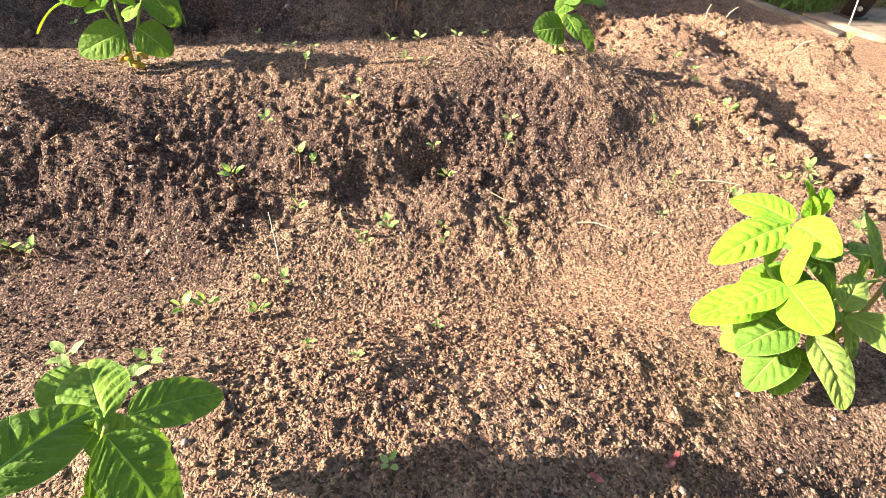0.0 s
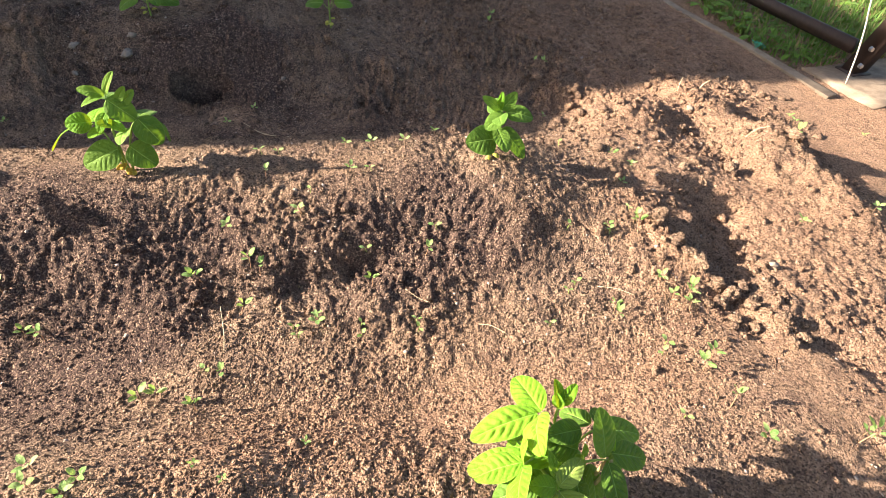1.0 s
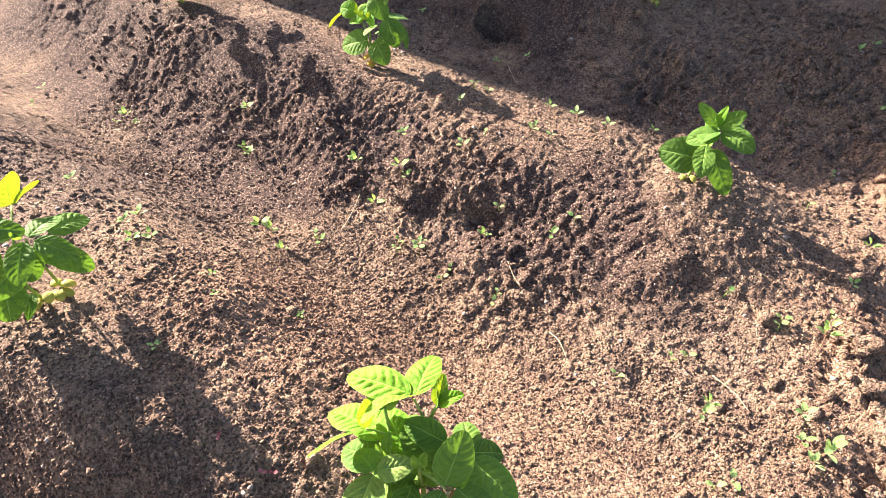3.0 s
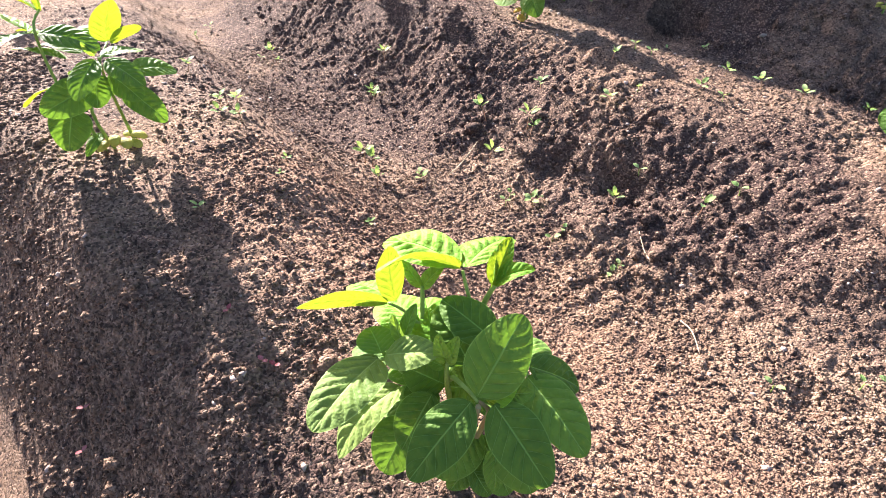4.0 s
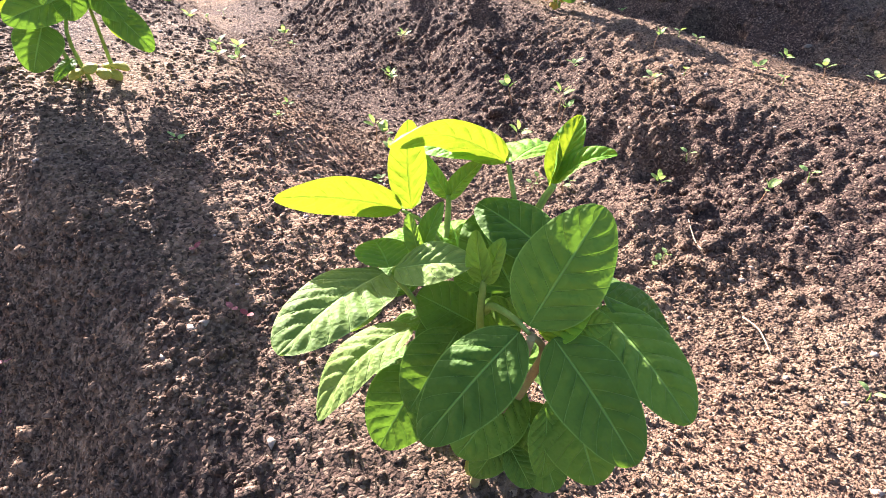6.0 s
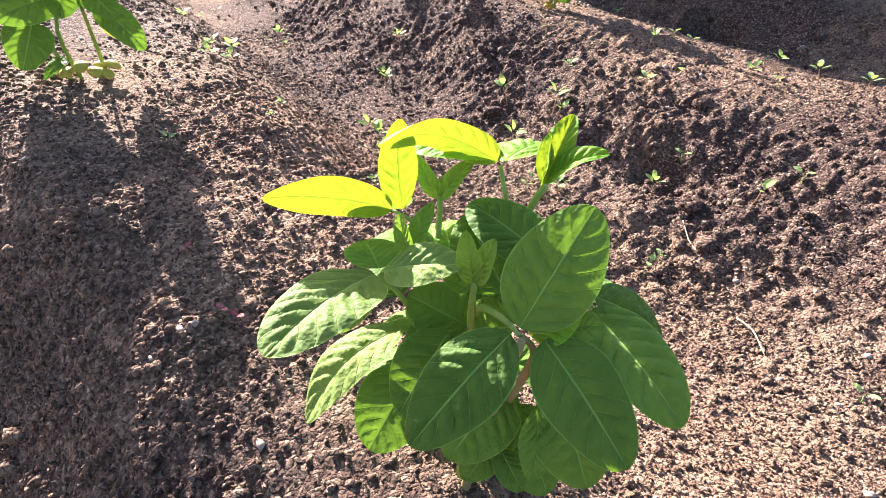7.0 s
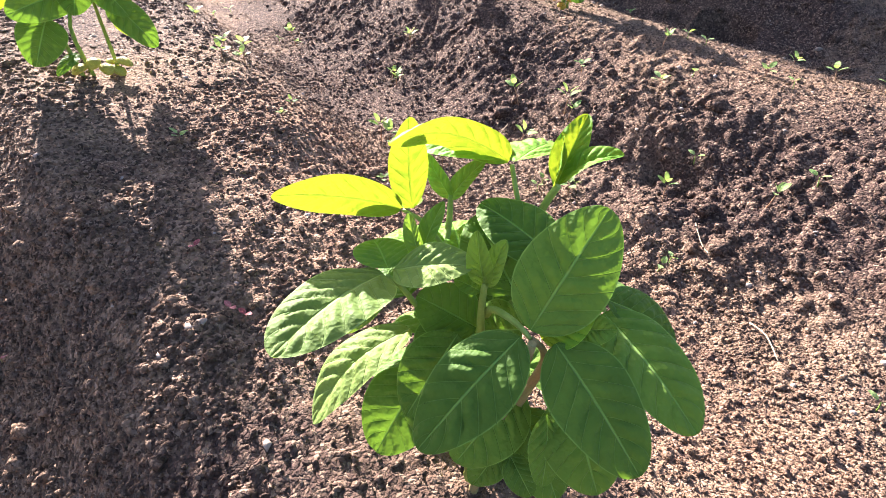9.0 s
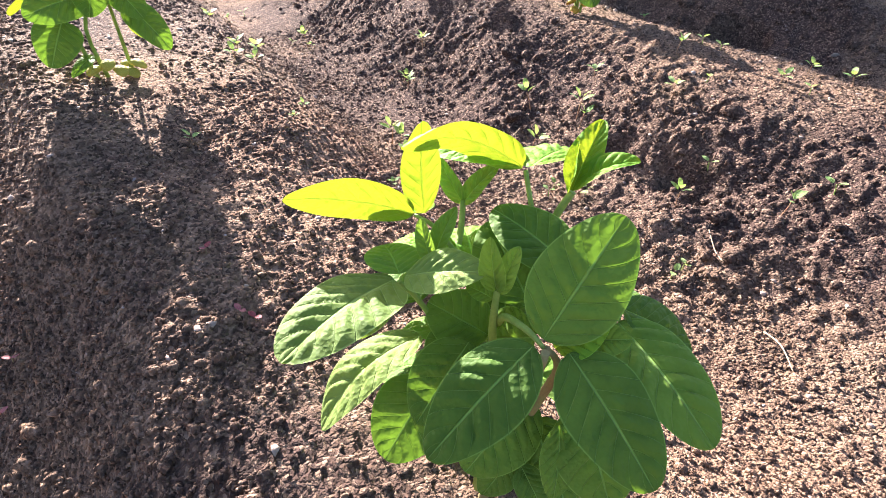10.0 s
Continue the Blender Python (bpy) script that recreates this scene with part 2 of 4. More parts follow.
def landform(x, y):
    """Three planted ridges along x with furrows between them, fading out towards the path and kerb."""
    x, y = np.asarray(x, float), np.asarray(y, float)
    y = y + 0.05 * value_noise(x, y, 0.55, 3) + 0.02 * value_noise(x, y, 0.17, 4)
    ab = -0.075 * sstep(0.1, 0.9, x) - 0.03 * sstep(1.0, 1.5, x)
    cd = 0.005 - 0.06 * sstep(0.85, 1.15, x) - 0.03 * sstep(1.2, 1.7, x)
    ef = 0.055 - 0.12 * sstep(0.0, 0.75, x) - 0.03 * sstep(0.9, 1.25, x)
    valley = -0.183 + 0.035 * sstep(0.6, 0.95, x) + 0.03 * sstep(0.95, 1.25, x)
    near = -0.265 + 0.12 * sstep(1.0, 1.5, x)
    far = -0.125 + 0.02 * sstep(0.9, 1.4, x)
    z = near + (ab - near) * sstep(-1.22, -0.958, y - 0.175 * (np.clip(x, -0.6, 0.75) - 0.5)) + (valley - ab) * sstep(-0.80, -0.50, y)
    z = z + (cd - valley) * sstep(-0.42, -0.02, y) + (far - cd) * sstep(0.07, 0.36, y)
    z = z + (ef - far) * sstep(0.50, 0.80, y) + (-0.1 - ef) * sstep(1.05, 1.40, y)
    wob = 0.05 * value_noise(x, y, 0.13, 21) + 0.03 * value_noise(x, y, 0.05, 22)
    z = z - 0.042 * along(x + 1.2 * wob, y + wob, 1.385, -0.31, 1.475, -0.10, 0.080) - 0.024 * along(x + 1.5 * wob, y + wob, 1.42, -0.16, 1.27, 0.0, 0.070)
    z = z + 0.016 * along(x + 0.6 * wob, y + 0.6 * wob, 1.235, -0.17, 1.30, -0.34, 0.034) - 0.024 * dent(x + wob, y, 1.31, -0.43, 0.06, 0.10)
    z = z - 0.028 * along(x + wob, y + wob, 1.48, -0.56, 1.62, -0.68, 0.05) + 0.014 * dent(x + wob, y + wob, 1.41, -0.47, 0.07, 0.05)
    z = z + 0.080 * dent(x + wob, y, 1.42, 0.39, 0.16, 0.13) + 0.120 * along(x + wob, y + wob, 1.70, 0.52, 1.80, 0.20, 0.11) + 0.165 * along(x + wob, y + wob, 1.80, 0.18, 1.88, -0.12, 0.11)
    z = z - 0.030 * dent(x + wob, y, 1.63, 0.16, 0.08, 0.10)
    z = z - 0.016 * dent(x + 0.3 * wob, y + 0.3 * wob, 0.948, -0.425, 0.026, 0.018)
    z = z + 0.011 * dent(x + wob, y, 0.915, -0.185, 0.030, 0.022) - 0.006 * dent(x + wob, y, 0.955, -0.205, 0.02, 0.02)
    z = z - 0.26 * (1 - sstep(0.82, 1.0, np.hypot((x + wob * 0.4 - 0.050) / 0.098, (y + wob * 0.3 - 0.592) / 0.046))) - 0.030 * dent(x, y, 0.02, 0.532, 0.075, 0.05)
    z = z - 0.032 * along(x, y, 0.40, -0.262, 0.55, -0.250, 0.036) * sstep(-0.212, -0.232, y + 0.3 * wob)
    z = z - 0.030 * dent(x, y, 0.505, -0.238, 0.022, 0.010)
    z = z - 0.05 * (1 - sstep(0.5, 1.0, np.hypot((x + wob * 0.4 - 1.33) / 0.06, (y - 1.22) / 0.04)))
    out = np.clip((x - 1.25) / 0.9, 0, 1)
    return z * (1 - out) - 0.190 * out


def soil(x, y, fine=True):
    """The ground's height with its lumps and crumbs."""
    x, y = np.asarray(x, float), np.asarray(y, float)
    z = landform(x, y)
    slope = np.hypot((landform(x + 0.02, y) - z) / 0.02, (landform(x, y + 0.02) - z) / 0.02)
    band = along(x, y, -1.1, -0.20, 0.72, -0.22, 0.12)
    rough = np.clip(0.10 + 0.25 * slope + 1.1 * value_noise(x, y, 0.20, 11) + 0.42 * band + 0.18 * sstep(1.05, 1.3, x) + 0.35 * sstep(0.3, 0.5, y) * sstep(1.55, 1.2, x), 0.10, 1.0)
    rough = np.clip(rough + 0.30 * sstep(-0.60, -0.42, y) * sstep(0.4, 0.8, x), 0.1, 1.0)
    rough = rough * (1 + 1.8 * sstep(0.38, 0.55, y) * sstep(1.45, 1.15, x)) * (1 - 0.65 * dent(x, y, 1.12, 0.17, 0.17, 0.15)) * (1 - 0.9 * sstep(1.95, 2.1, x)) * (1 - 0.7 * along(x, y, 0.15, -0.62, 1.1, -0.60, 0.13)) * (1 - 0.6 * sstep(-0.9, -1.0, y))
    wx = x + 0.014 * value_noise(x, y, 0.03, 31) + 0.030 * value_noise(x, y, 0.085, 33)
    wy = y + 0.014 * value_noise(x, y, 0.03, 32) + 0.030 * value_noise(x, y, 0.085, 34)
    z = z + 0.014 * value_noise(x, y, 0.11, 12) * (0.5 + rough) + 0.009 * band * value_noise(wx, wy, 0.055, 17)
    z = z + rough * (0.010 * clods(wx, wy, 0.05, 40) * sstep(0.3, 0.65, clods(wx, wy, 0.21, 60)) + 0.006 * value_noise(wx, wy, 0.033, 14))
    calm = 1 - 0.8 * sstep(-0.93, -1.0, y)
    z = z + calm * (0.2 + rough) * (0.0050 * value_noise(wx, wy, 0.017, 15) + 0.0048 * clods(wx, wy, 0.015, 43) + 0.0040 * clods(wy + 0.37, wx, 0.026, 49) * (0.35 + 0.65 * sstep(-0.60, -0.45, y)))
    if fine:
        z = z + calm * (0.35 + 0.65 * rough) * (0.0022 * clods(wx, wy, 0.0075, 46) + 0.0012 * value_noise(x, y, 0.008, 13))
    return z


def height(x, y):
    return float(soil(np.array([x]), np.array([y]))[0])


def steps(parts):
    """Coordinates with a spacing of their own in each stretch."""
    out = []
    for a, b, n in parts:
        out.extend(np.linspace(a, b, n, endpoint=False))
    return np.array(out)


def mesh_from(name, verts, faces, smooth=True):
    me = bpy.data.meshes.new(name)
    verts = np.asarray(verts, np.float32)
    faces = np.asarray(faces, np.int32)
    k = faces.shape[1]
    me.vertices.add(len(verts))
    me.vertices.foreach_set("co", verts.ravel())
    me.loops.add(faces.size)
    me.loops.foreach_set("vertex_index", faces.ravel())
    me.polygons.add(len(faces))
    me.polygons.foreach_set("loop_start", np.arange(0, faces.size, k, dtype=np.int32))
    me.polygons.foreach_set("loop_total", np.full(len(faces), k, np.int32))
    me.polygons.foreach_set("use_smooth", np.full(len(faces), smooth))
    me.update()
    return me


def damp_and_shade(x, y):
    """How dark damp and painted shade make the soil, from 0 to 1."""
    # The far bed and the ridge's outer side are paled, lifting their shade.
    # The last term paints the front bean plant's shade onto the soil.
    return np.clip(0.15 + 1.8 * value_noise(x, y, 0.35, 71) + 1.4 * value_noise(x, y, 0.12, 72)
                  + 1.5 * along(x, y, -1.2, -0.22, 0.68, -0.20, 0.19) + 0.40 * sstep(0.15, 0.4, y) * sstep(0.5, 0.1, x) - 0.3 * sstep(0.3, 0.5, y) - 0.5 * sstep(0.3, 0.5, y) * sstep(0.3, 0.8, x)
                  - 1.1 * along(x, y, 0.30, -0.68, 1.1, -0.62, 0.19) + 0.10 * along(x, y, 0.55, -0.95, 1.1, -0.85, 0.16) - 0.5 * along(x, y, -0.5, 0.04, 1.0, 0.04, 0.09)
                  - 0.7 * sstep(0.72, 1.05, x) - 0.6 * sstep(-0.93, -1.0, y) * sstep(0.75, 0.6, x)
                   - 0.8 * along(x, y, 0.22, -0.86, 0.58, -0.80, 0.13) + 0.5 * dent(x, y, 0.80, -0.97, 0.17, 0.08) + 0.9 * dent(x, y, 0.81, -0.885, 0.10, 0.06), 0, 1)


def looseness(x, y):
    """How far dry, loose, paler soil covers the bed, from 0 to 1."""
    # The last term pales the far bed's right side, lifting its shade.
    return np.clip(sstep(1.02, 1.32, x) * (0.9 + 1.2 * value_noise(x, y, 0.18, 74)) + 0.9 * along(x, y, 0.35, -0.68, 1.0, -0.62, 0.14) + 0.5 * along(x, y, 0.22, -0.86, 0.58, -0.80, 0.12) - 0.45 * sstep(0.42, 0.62, y) + 0.35 * sstep(0.35, 0.5, y) * sstep(0.35, 0.9, x), 0, 1)


def soil_tones(me, x, y):
    for name, values in (("moist_shade", damp_and_shade(x, y)), ("loose", looseness(x, y))):
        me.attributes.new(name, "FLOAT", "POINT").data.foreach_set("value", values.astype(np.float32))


def build_ground():
    far = np.geomspace(0.3, 400, 16)
    xs = np.concatenate([-1.6 - far[::-1], steps(((-1.6, -0.7, 110), (-0.7, 0.0, 150), (0.0, 1.25, 390), (1.25, 2.1, 170), (2.1, 3.6, 30))), 3.6 + far])
    ys = np.concatenate([-1.9 - far[::-1], steps(((-1.9, -1.3, 60), (-1.3, -0.3, 310), (-0.3, 0.25, 140), (0.25, 1.4, 170), (1.4, 2.6, 60))), 2.6 + far])
    gx, gy = np.meshgrid(xs, ys)
    z = soil(gx, gy)
    nx, ny = len(xs), len(ys)
    i = np.arange((ny - 1) * (nx - 1))
    a = (i // (nx - 1)) * nx + i % (nx - 1)
    me = mesh_from("ground", np.stack([gx.ravel(), gy.ravel(), z.ravel()], 1), np.stack([a, a + 1, a + nx + 1, a + nx], 1))
    soil_tones(me, gx.ravel(), gy.ravel())
    me.materials.append(SOIL)
    return tagged(new("ground", me), "bare reddish-brown garden soil heaped into planted ridges", "ground", kind="structure")


def build_crumbs(name, label, material, count, sizes, areas, seed, fine=False):
    """Loose lumps scattered on the soil, joined into one mesh."""
    rng = np.random.default_rng(seed)
    bm = bmesh.new()
    bmesh.ops.create_icosphere(bm, subdivisions=1, radius=1.0)
    unit = np.array([v.co for v in bm.verts])
    tri = np.array([[v.index for v in f.verts] for f in bm.faces])
    bm.free()
    if fine:
        unit = np.array([[1, 0, 0], [-1, 0, 0], [0, 1, 0], [0, -1, 0], [0, 0, 1], [0, 0, -1]], float)
        tri = np.array([[0, 2, 4], [2, 1, 4], [1, 3, 4], [3, 0, 4], [2, 0, 5], [1, 2, 5], [3, 1, 5], [0, 3, 5]])
    verts, faces, spots, start = [], [], [], 0
    for (x0, x1, y0, y1), share in areas:
        n = int(count * share)
        x, y = rng.uniform(x0, x1, n), rng.uniform(y0, y1, n)
        keep = value_noise(x, y, 0.09, 88) + rng.uniform(-0.5, 0.5, n) > -0.22
        x, y = x[keep], y[keep]
        n = len(x)
        r = np.clip(rng.lognormal(math.log(sizes[0]), sizes[1], n), sizes[0] * 0.4, sizes[2])
        z = soil(x, y) - r * 0.05
        jit = unit[None] * (1 + rng.uniform(-0.40, 0.40, (n, len(unit), 1)))
        stretch = rng.uniform(0.55, 1.4, (n, 1, 3))
        turn = rng.uniform(0, 6.283, n)
        c, s = np.cos(turn), np.sin(turn)
        v = jit * stretch * r[:, None, None]
        vx = v[..., 0] * c[:, None] - v[..., 1] * s[:, None] + x[:, None]
        vy = v[..., 0] * s[:, None] + v[..., 1] * c[:, None] + y[:, None]
        vz = v[..., 2] * 0.8 + z[:, None]
        verts.append(np.stack([vx, vy, vz], -1).reshape(-1, 3))
        spots.append(np.repeat(np.stack([x, y], 1), len(unit), 0))
        faces.append((tri[None] + (np.arange(n) * len(unit))[:, None, None]).reshape(-1, 3) + start)
        start += n * len(unit)
    me = mesh_from(name, np.concatenate(verts), np.concatenate(faces))
    soil_tones(me, *np.concatenate(spots).T)
    me.materials.append(material)
    return tagged(new(name, me), label, "soil", kind="stuff")


# ---- plant parts ----
def part(name, me, material, parent, label=""):
    if isinstance(me, bmesh.types.BMesh):
        bm = me
        me = bpy.data.meshes.new(name)
        bm.to_mesh(me)
        bm.free()
    if material is not None and not me.materials:
        me.materials.append(material)
    ob = new(name, me)
    ob.parent = parent
    return tagged(ob, label)


def thing(name, at, label, category, group="", kind=""):
    ob = new(name)
    ob.empty_display_size = 0.02
    ob.location = at
    return tagged(ob, label, category, group, kind)


def tube(points, radii, sides=8):
    """A round stalk through the points, tapering by the radii."""
    pts = [Vector(p) for p in points]
    if len(pts) > 2:
        fine, fr = [], []
        for i in range(len(pts) - 1):
            p0, p1, p2, p3 = pts[max(i - 1, 0)], pts[i], pts[i + 1], pts[min(i + 2, len(pts) - 1)]
            for j in range(4):
                t = j / 4
                fine.append(0.5 * (2 * p1 + (p2 - p0) * t + (2 * p0 - 5 * p1 + 4 * p2 - p3) * t * t + (3 * p1 - p0 - 3 * p2 + p3) * t ** 3))
                fr.append(radii[i] * (1 - t) + radii[i + 1] * t)
        pts, radii = fine + [pts[-1]], fr + [radii[-1]]
    bm = bmesh.new()
    rings = []
    side = Vector((0.31, 0.95, 0.1))
    for i, p in enumerate(pts):
        d = (pts[min(i + 1, len(pts) - 1)] - pts[max(i - 1, 0)]).normalized()
        a = (side - d * side.dot(d)).normalized()
        b = d.cross(a)
        rings.append([bm.verts.new(p + (a * math.cos(k * math.tau / sides) + b * math.sin(k * math.tau / sides)) * radii[i]) for k in range(sides)])
    for r0, r1 in zip(rings, rings[1:]):
        for k in range(sides):
            bm.faces.new((r0[k], r0[(k + 1) % sides], r1[(k + 1) % sides], r1[k])).smooth = True
    bm.faces.new(rings[0][::-1])
    bm.faces.new(rings[-1])
    return bm


def blade(length, width, arch=0.05, fold=0.1, curl=0.0, quilt=1.0, nu=32, nv=16, blunt=0.80, seed=0):
    """A leaf blade along x, facing z: oval outline, raised between the ribs, arched and folded along its midrib."""
    rng = random.Random(seed)
    wav, ph = rng.uniform(0.3, 1.0) * 0.02, rng.uniform(0, 6)
    verts, uvs = [], []
    for i in range(nu + 1):
        u = i / nu
        half = 0.5 * width * max(0.0, math.sin(math.pi * min(0.9995, u ** blunt * 0.994 + 0.005))) ** (0.66 - 0.16 * u)
        for j in range(nv + 1):
            v = 2 * j / nv - 1
            av = abs(v)
            y = v * half
            q = abs(math.sin(math.pi * (u * 7 - av * 1.7 + 0.12 * math.sin(5 * v + ph)))) ** 0.75 * (1 - av ** 3) * min(1, av * 4) * math.sin(math.pi * u) ** 0.5
            q *= 0.88 + 0.40 * math.sin(9 * u + ph) * math.sin(4 * v + 2 * ph)
            z = quilt * 0.042 * length * q + fold * abs(y) + arch * length * math.sin(math.pi * u)
            z -= curl * length * max(0.0, av - 0.35) ** 2
            z += wav * length * math.sin(ph + 9 * u + 2 * v) * av
            verts.append((u * length, y, z))
            uvs.append((u, j / nv))
    faces = [(i * (nv + 1) + j, (i + 1) * (nv + 1) + j, (i + 1) * (nv + 1) + j + 1, i * (nv + 1) + j + 1) for i in range(nu) for j in range(nv)]
    me = mesh_from("leaf", verts, faces)
    lay = me.uv_layers.new(name="UVMap")
    idx = np.empty(len(me.loops), np.int32)
    me.loops.foreach_get("vertex_index", idx)
    lay.data.foreach_set("uv", np.array(uvs, np.float32)[idx].ravel())
    return me


def lay(base, tip, facing):
    """The pose of a blade from base to tip, its upper face turned to facing."""
    base, tip = Vector(base), Vector(tip)
    x = (tip - base).normalized()
    z = Vector(facing)
    z = z - x * z.dot(x)
    if z.length < 1e-4:
        z = Vector((0, 0, 1)) - x * x.z
    z.normalize()
    y = z.cross(x)
    m = Matrix((x, y, z)).transposed().to_4x4()
    m.translation = base
    return m


LEAF_SEED = [0]


def leaf(plant, base, tip, width, facing=(0, 0, 1), arch=0.06, fold=0.12, curl=0.0, young=False, material=None, label="", nu=64, nv=26, blunt=0.80, quilt=1.0, name="leaf"):
    LEAF_SEED[0] += 1
    length = (Vector(tip) - Vector(base)).length
    me = blade(length, width, arch, fold, curl, quilt, nu, nv, blunt, LEAF_SEED[0])
    ob = part(name, me, material or (YOUNG if young else LEAF), plant, label)
    ob.matrix_parent_inverse = Matrix.Translation(plant.location).inverted()
    ob.matrix_basis = lay(base, tip, facing)
    return ob


def stalk(plant, points, radii, name="petiole", material=None, sides=7):
    ob = part(name, tube(points, radii, sides), material or STEM, plant)
    ob.matrix_parent_inverse = Matrix.Translation(plant.location).inverted()
    return ob


def cotyledon(plant, at, out, size=0.016, material=None):
    """A thick oval seed leaf at the foot of a stem."""
    bm = bmesh.new()
    bmesh.ops.create_icosphere(bm, subdivisions=2, radius=0.5)
    for v in bm.verts:
        v.co = Vector((v.co.x * size + size * 0.45, v.co.y * size * 0.72, v.co.z * size * 0.34 - v.co.x ** 2 * size * 0.5))
    for f in bm.faces:
        f.smooth = True
    me = bpy.data.meshes.new("cotyledon")
    bm.to_mesh(me)
    bm.free()
    me.uv_layers.new(name="UVMap")
    ob = part("cotyledon", me, material or COTY, plant, "thick pale yellow seed leaf")
    ob.matrix_parent_inverse = Matrix.Translation(plant.location).inverted()
    ob.matrix_basis = lay(at, Vector(at) + Vector(out), (0, 0, 1))
    return ob


def trifoliate(plant, node, joint, way, size, facing=(0, 0, 1), spread=68, young=False, droop=0.2, res=(14, 10)):
    """A stalk from its node to a joint with three leaflets."""
    node, joint, way = Vector(node), Vector(joint), Vector(way).normalized()
    mid = node.lerp(joint, 0.5) + Vector((0, 0, 0.006))
    end = joint + way * size * 0.22
    petiole = stalk(plant, (node, mid, joint, end), (0.0016, 0.0013, 0.0011, 0.0008))
    up = Vector(facing).normalized()
    for turn, base, k in ((0, end, 1.0), (spread, joint, 0.88), (-spread, joint, 0.88)):
        d = (Matrix.Rotation(radians(turn), 3, up) @ way).normalized()
        d = (d - up * droop).normalized()
        leaf(petiole, base, base + d * size * k, size * 0.66 * k, up + Vector((0, 0, 0.3)), 0.08, 0.1, 0.0, young, nu=res[0], nv=res[1], name="leaflet")


# ---- the bean plants ----
def bean_near():
    """The leafy bean plant in the front row, with several stems."""
    p = thing("bean_plant", (0.795, -0.835, landform(0.795, -0.835)), "bushy young bean plant with broad veined green leaves", "plant", "bean plants on the ridges")
    g = float(p.location.z) - 0.01
    stalk(p, ((0.812, -0.838, g), (0.826, -0.846, 0.0), (0.838, -0.848, 0.05), (0.842, -0.847, 0.085)), (0.0032, 0.0030, 0.0026, 0.0020), "stem", WOODY, 10)
    stalk(p, ((0.800, -0.832, g), (0.782, -0.838, 0.0), (0.760, -0.840, 0.055), (0.735, -0.818, 0.078), (0.724, -0.810, 0.092)), (0.0030, 0.0028, 0.0024, 0.0020, 0.0016), "stem", STEM, 10)
    stalk(p, ((0.790, -0.822, g), (0.788, -0.815, 0.02), (0.783, -0.800, 0.07), (0.779, -0.790, 0.101), (0.783, -0.784, 0.121)), (0.0032, 0.0030, 0.0026, 0.0022, 0.0020), "stem", STEM, 10)
    # top trifoliate of the middle stem, bright against the sun
    stalk(p, ((0.781, -0.797, 0.085), (0.768, -0.797, 0.108), (0.757, -0.795, 0.124)), (0.0017, 0.0015, 0.0013))
    leaf(p, (0.750, -0.793, 0.125), (0.662, -0.806, 0.099), 0.042, (-0.25, -0.20, 0.95), 0.08, 0.04, young=True)
    leaf(p, (0.754, -0.795, 0.125), (0.736, -0.861, 0.141), 0.040, (-0.64, 0.36, 0.67), 0.14, 0.04, young=True)
    leaf(p, (0.756, -0.791, 0.125), (0.737, -0.726, 0.113), 0.043, (-0.31, 0.09, 0.94), 0.07, 0.06, young=True)
    # trifoliate of the far stem
    stalk(p, ((0.745, -0.826, 0.07), (0.735, -0.836, 0.086), (0.724, -0.844, 0.091)), (0.0015, 0.0013, 0.0011))
    leaf(p, (0.724, -0.845, 0.092), (0.700, -0.912, 0.105), 0.046, (-0.78, 0.25, 0.53), 0.05, 0.04, young=True)
    leaf(p, (0.725, -0.838, 0.091), (0.722, -0.841, 0.146), 0.025, (-0.97, 0.07, 0.02), 0.04, 0.07, young=True)
    leaf(p, (0.724, -0.840, 0.091), (0.663, -0.842, 0.066), 0.043, (-0.40, 0.10, 0.91), 0.06, 0.06, young=True)
    leaf(p, (0.735, -0.822, 0.055), (0.662, -0.813, 0.030), 0.046, (-0.3, -0.1, 0.9), 0.06, 0.08, young=True)
    leaf(p, (0.748, -0.852, 0.048), (0.690, -0.854, 0.022), 0.046, (-0.35, -0.15, 0.9), 0.08, 0.06)
    # tip leaves just unfolding
    leaf(p, (0.783, -0.785, 0.122), (0.776, -0.764, 0.155), 0.018, (0.36, -0.72, 0.60), 0.05, 0.45, young=True)
    leaf(p, (0.782, -0.786, 0.120), (0.777, -0.780, 0.147), 0.017, (-0.5, -0.5, 0.4), -0.06, 0.3, young=True)
    leaf(p, (0.785, -0.783, 0.123), (0.807, -0.768, 0.146), 0.018, (-0.36, -0.61, 0.70), 0.14, 0.4, young=True)
    leaf(p, (0.724, -0.810, 0.090), (0.705, -0.817, 0.113), 0.012, (0.60, -0.75, 0.28), 0.05, 0.4, material=TENDER)
    leaf(p, (0.724, -0.810, 0.090), (0.738, -0.798, 0.119), 0.014, (0.07, -0.94, 0.35), 0.05, 0.3, material=TENDER)
    leaf(p, (0.764, -0.857, 0.086), (0.751, -0.857, 0.107), 0.011, (0.40, -0.86, 0.31), 0.05, 0.3, material=TENDER)
    leaf(p, (0.764, -0.857, 0.086), (0.755, -0.838, 0.111), 0.013, (0.18, -0.76, 0.63), 0.05, 0.3, material=TENDER)
    leaf(p, (0.801, -0.843, 0.088), (0.796, -0.848, 0.119), 0.013, (0.62, -0.78, 0.1), 0.05, 0.4, material=TENDER)
    leaf(p, (0.802, -0.842, 0.088), (0.803, -0.835, 0.114), 0.012, (0.32, -0.93, 0.20), 0.05, 0.4, material=TENDER)
    leaf(p, (0.800, -0.844, 0.084), (0.788, -0.852, 0.087), 0.010, (0.2, -0.5, 0.8), 0.06, 0.3, material=TENDER)
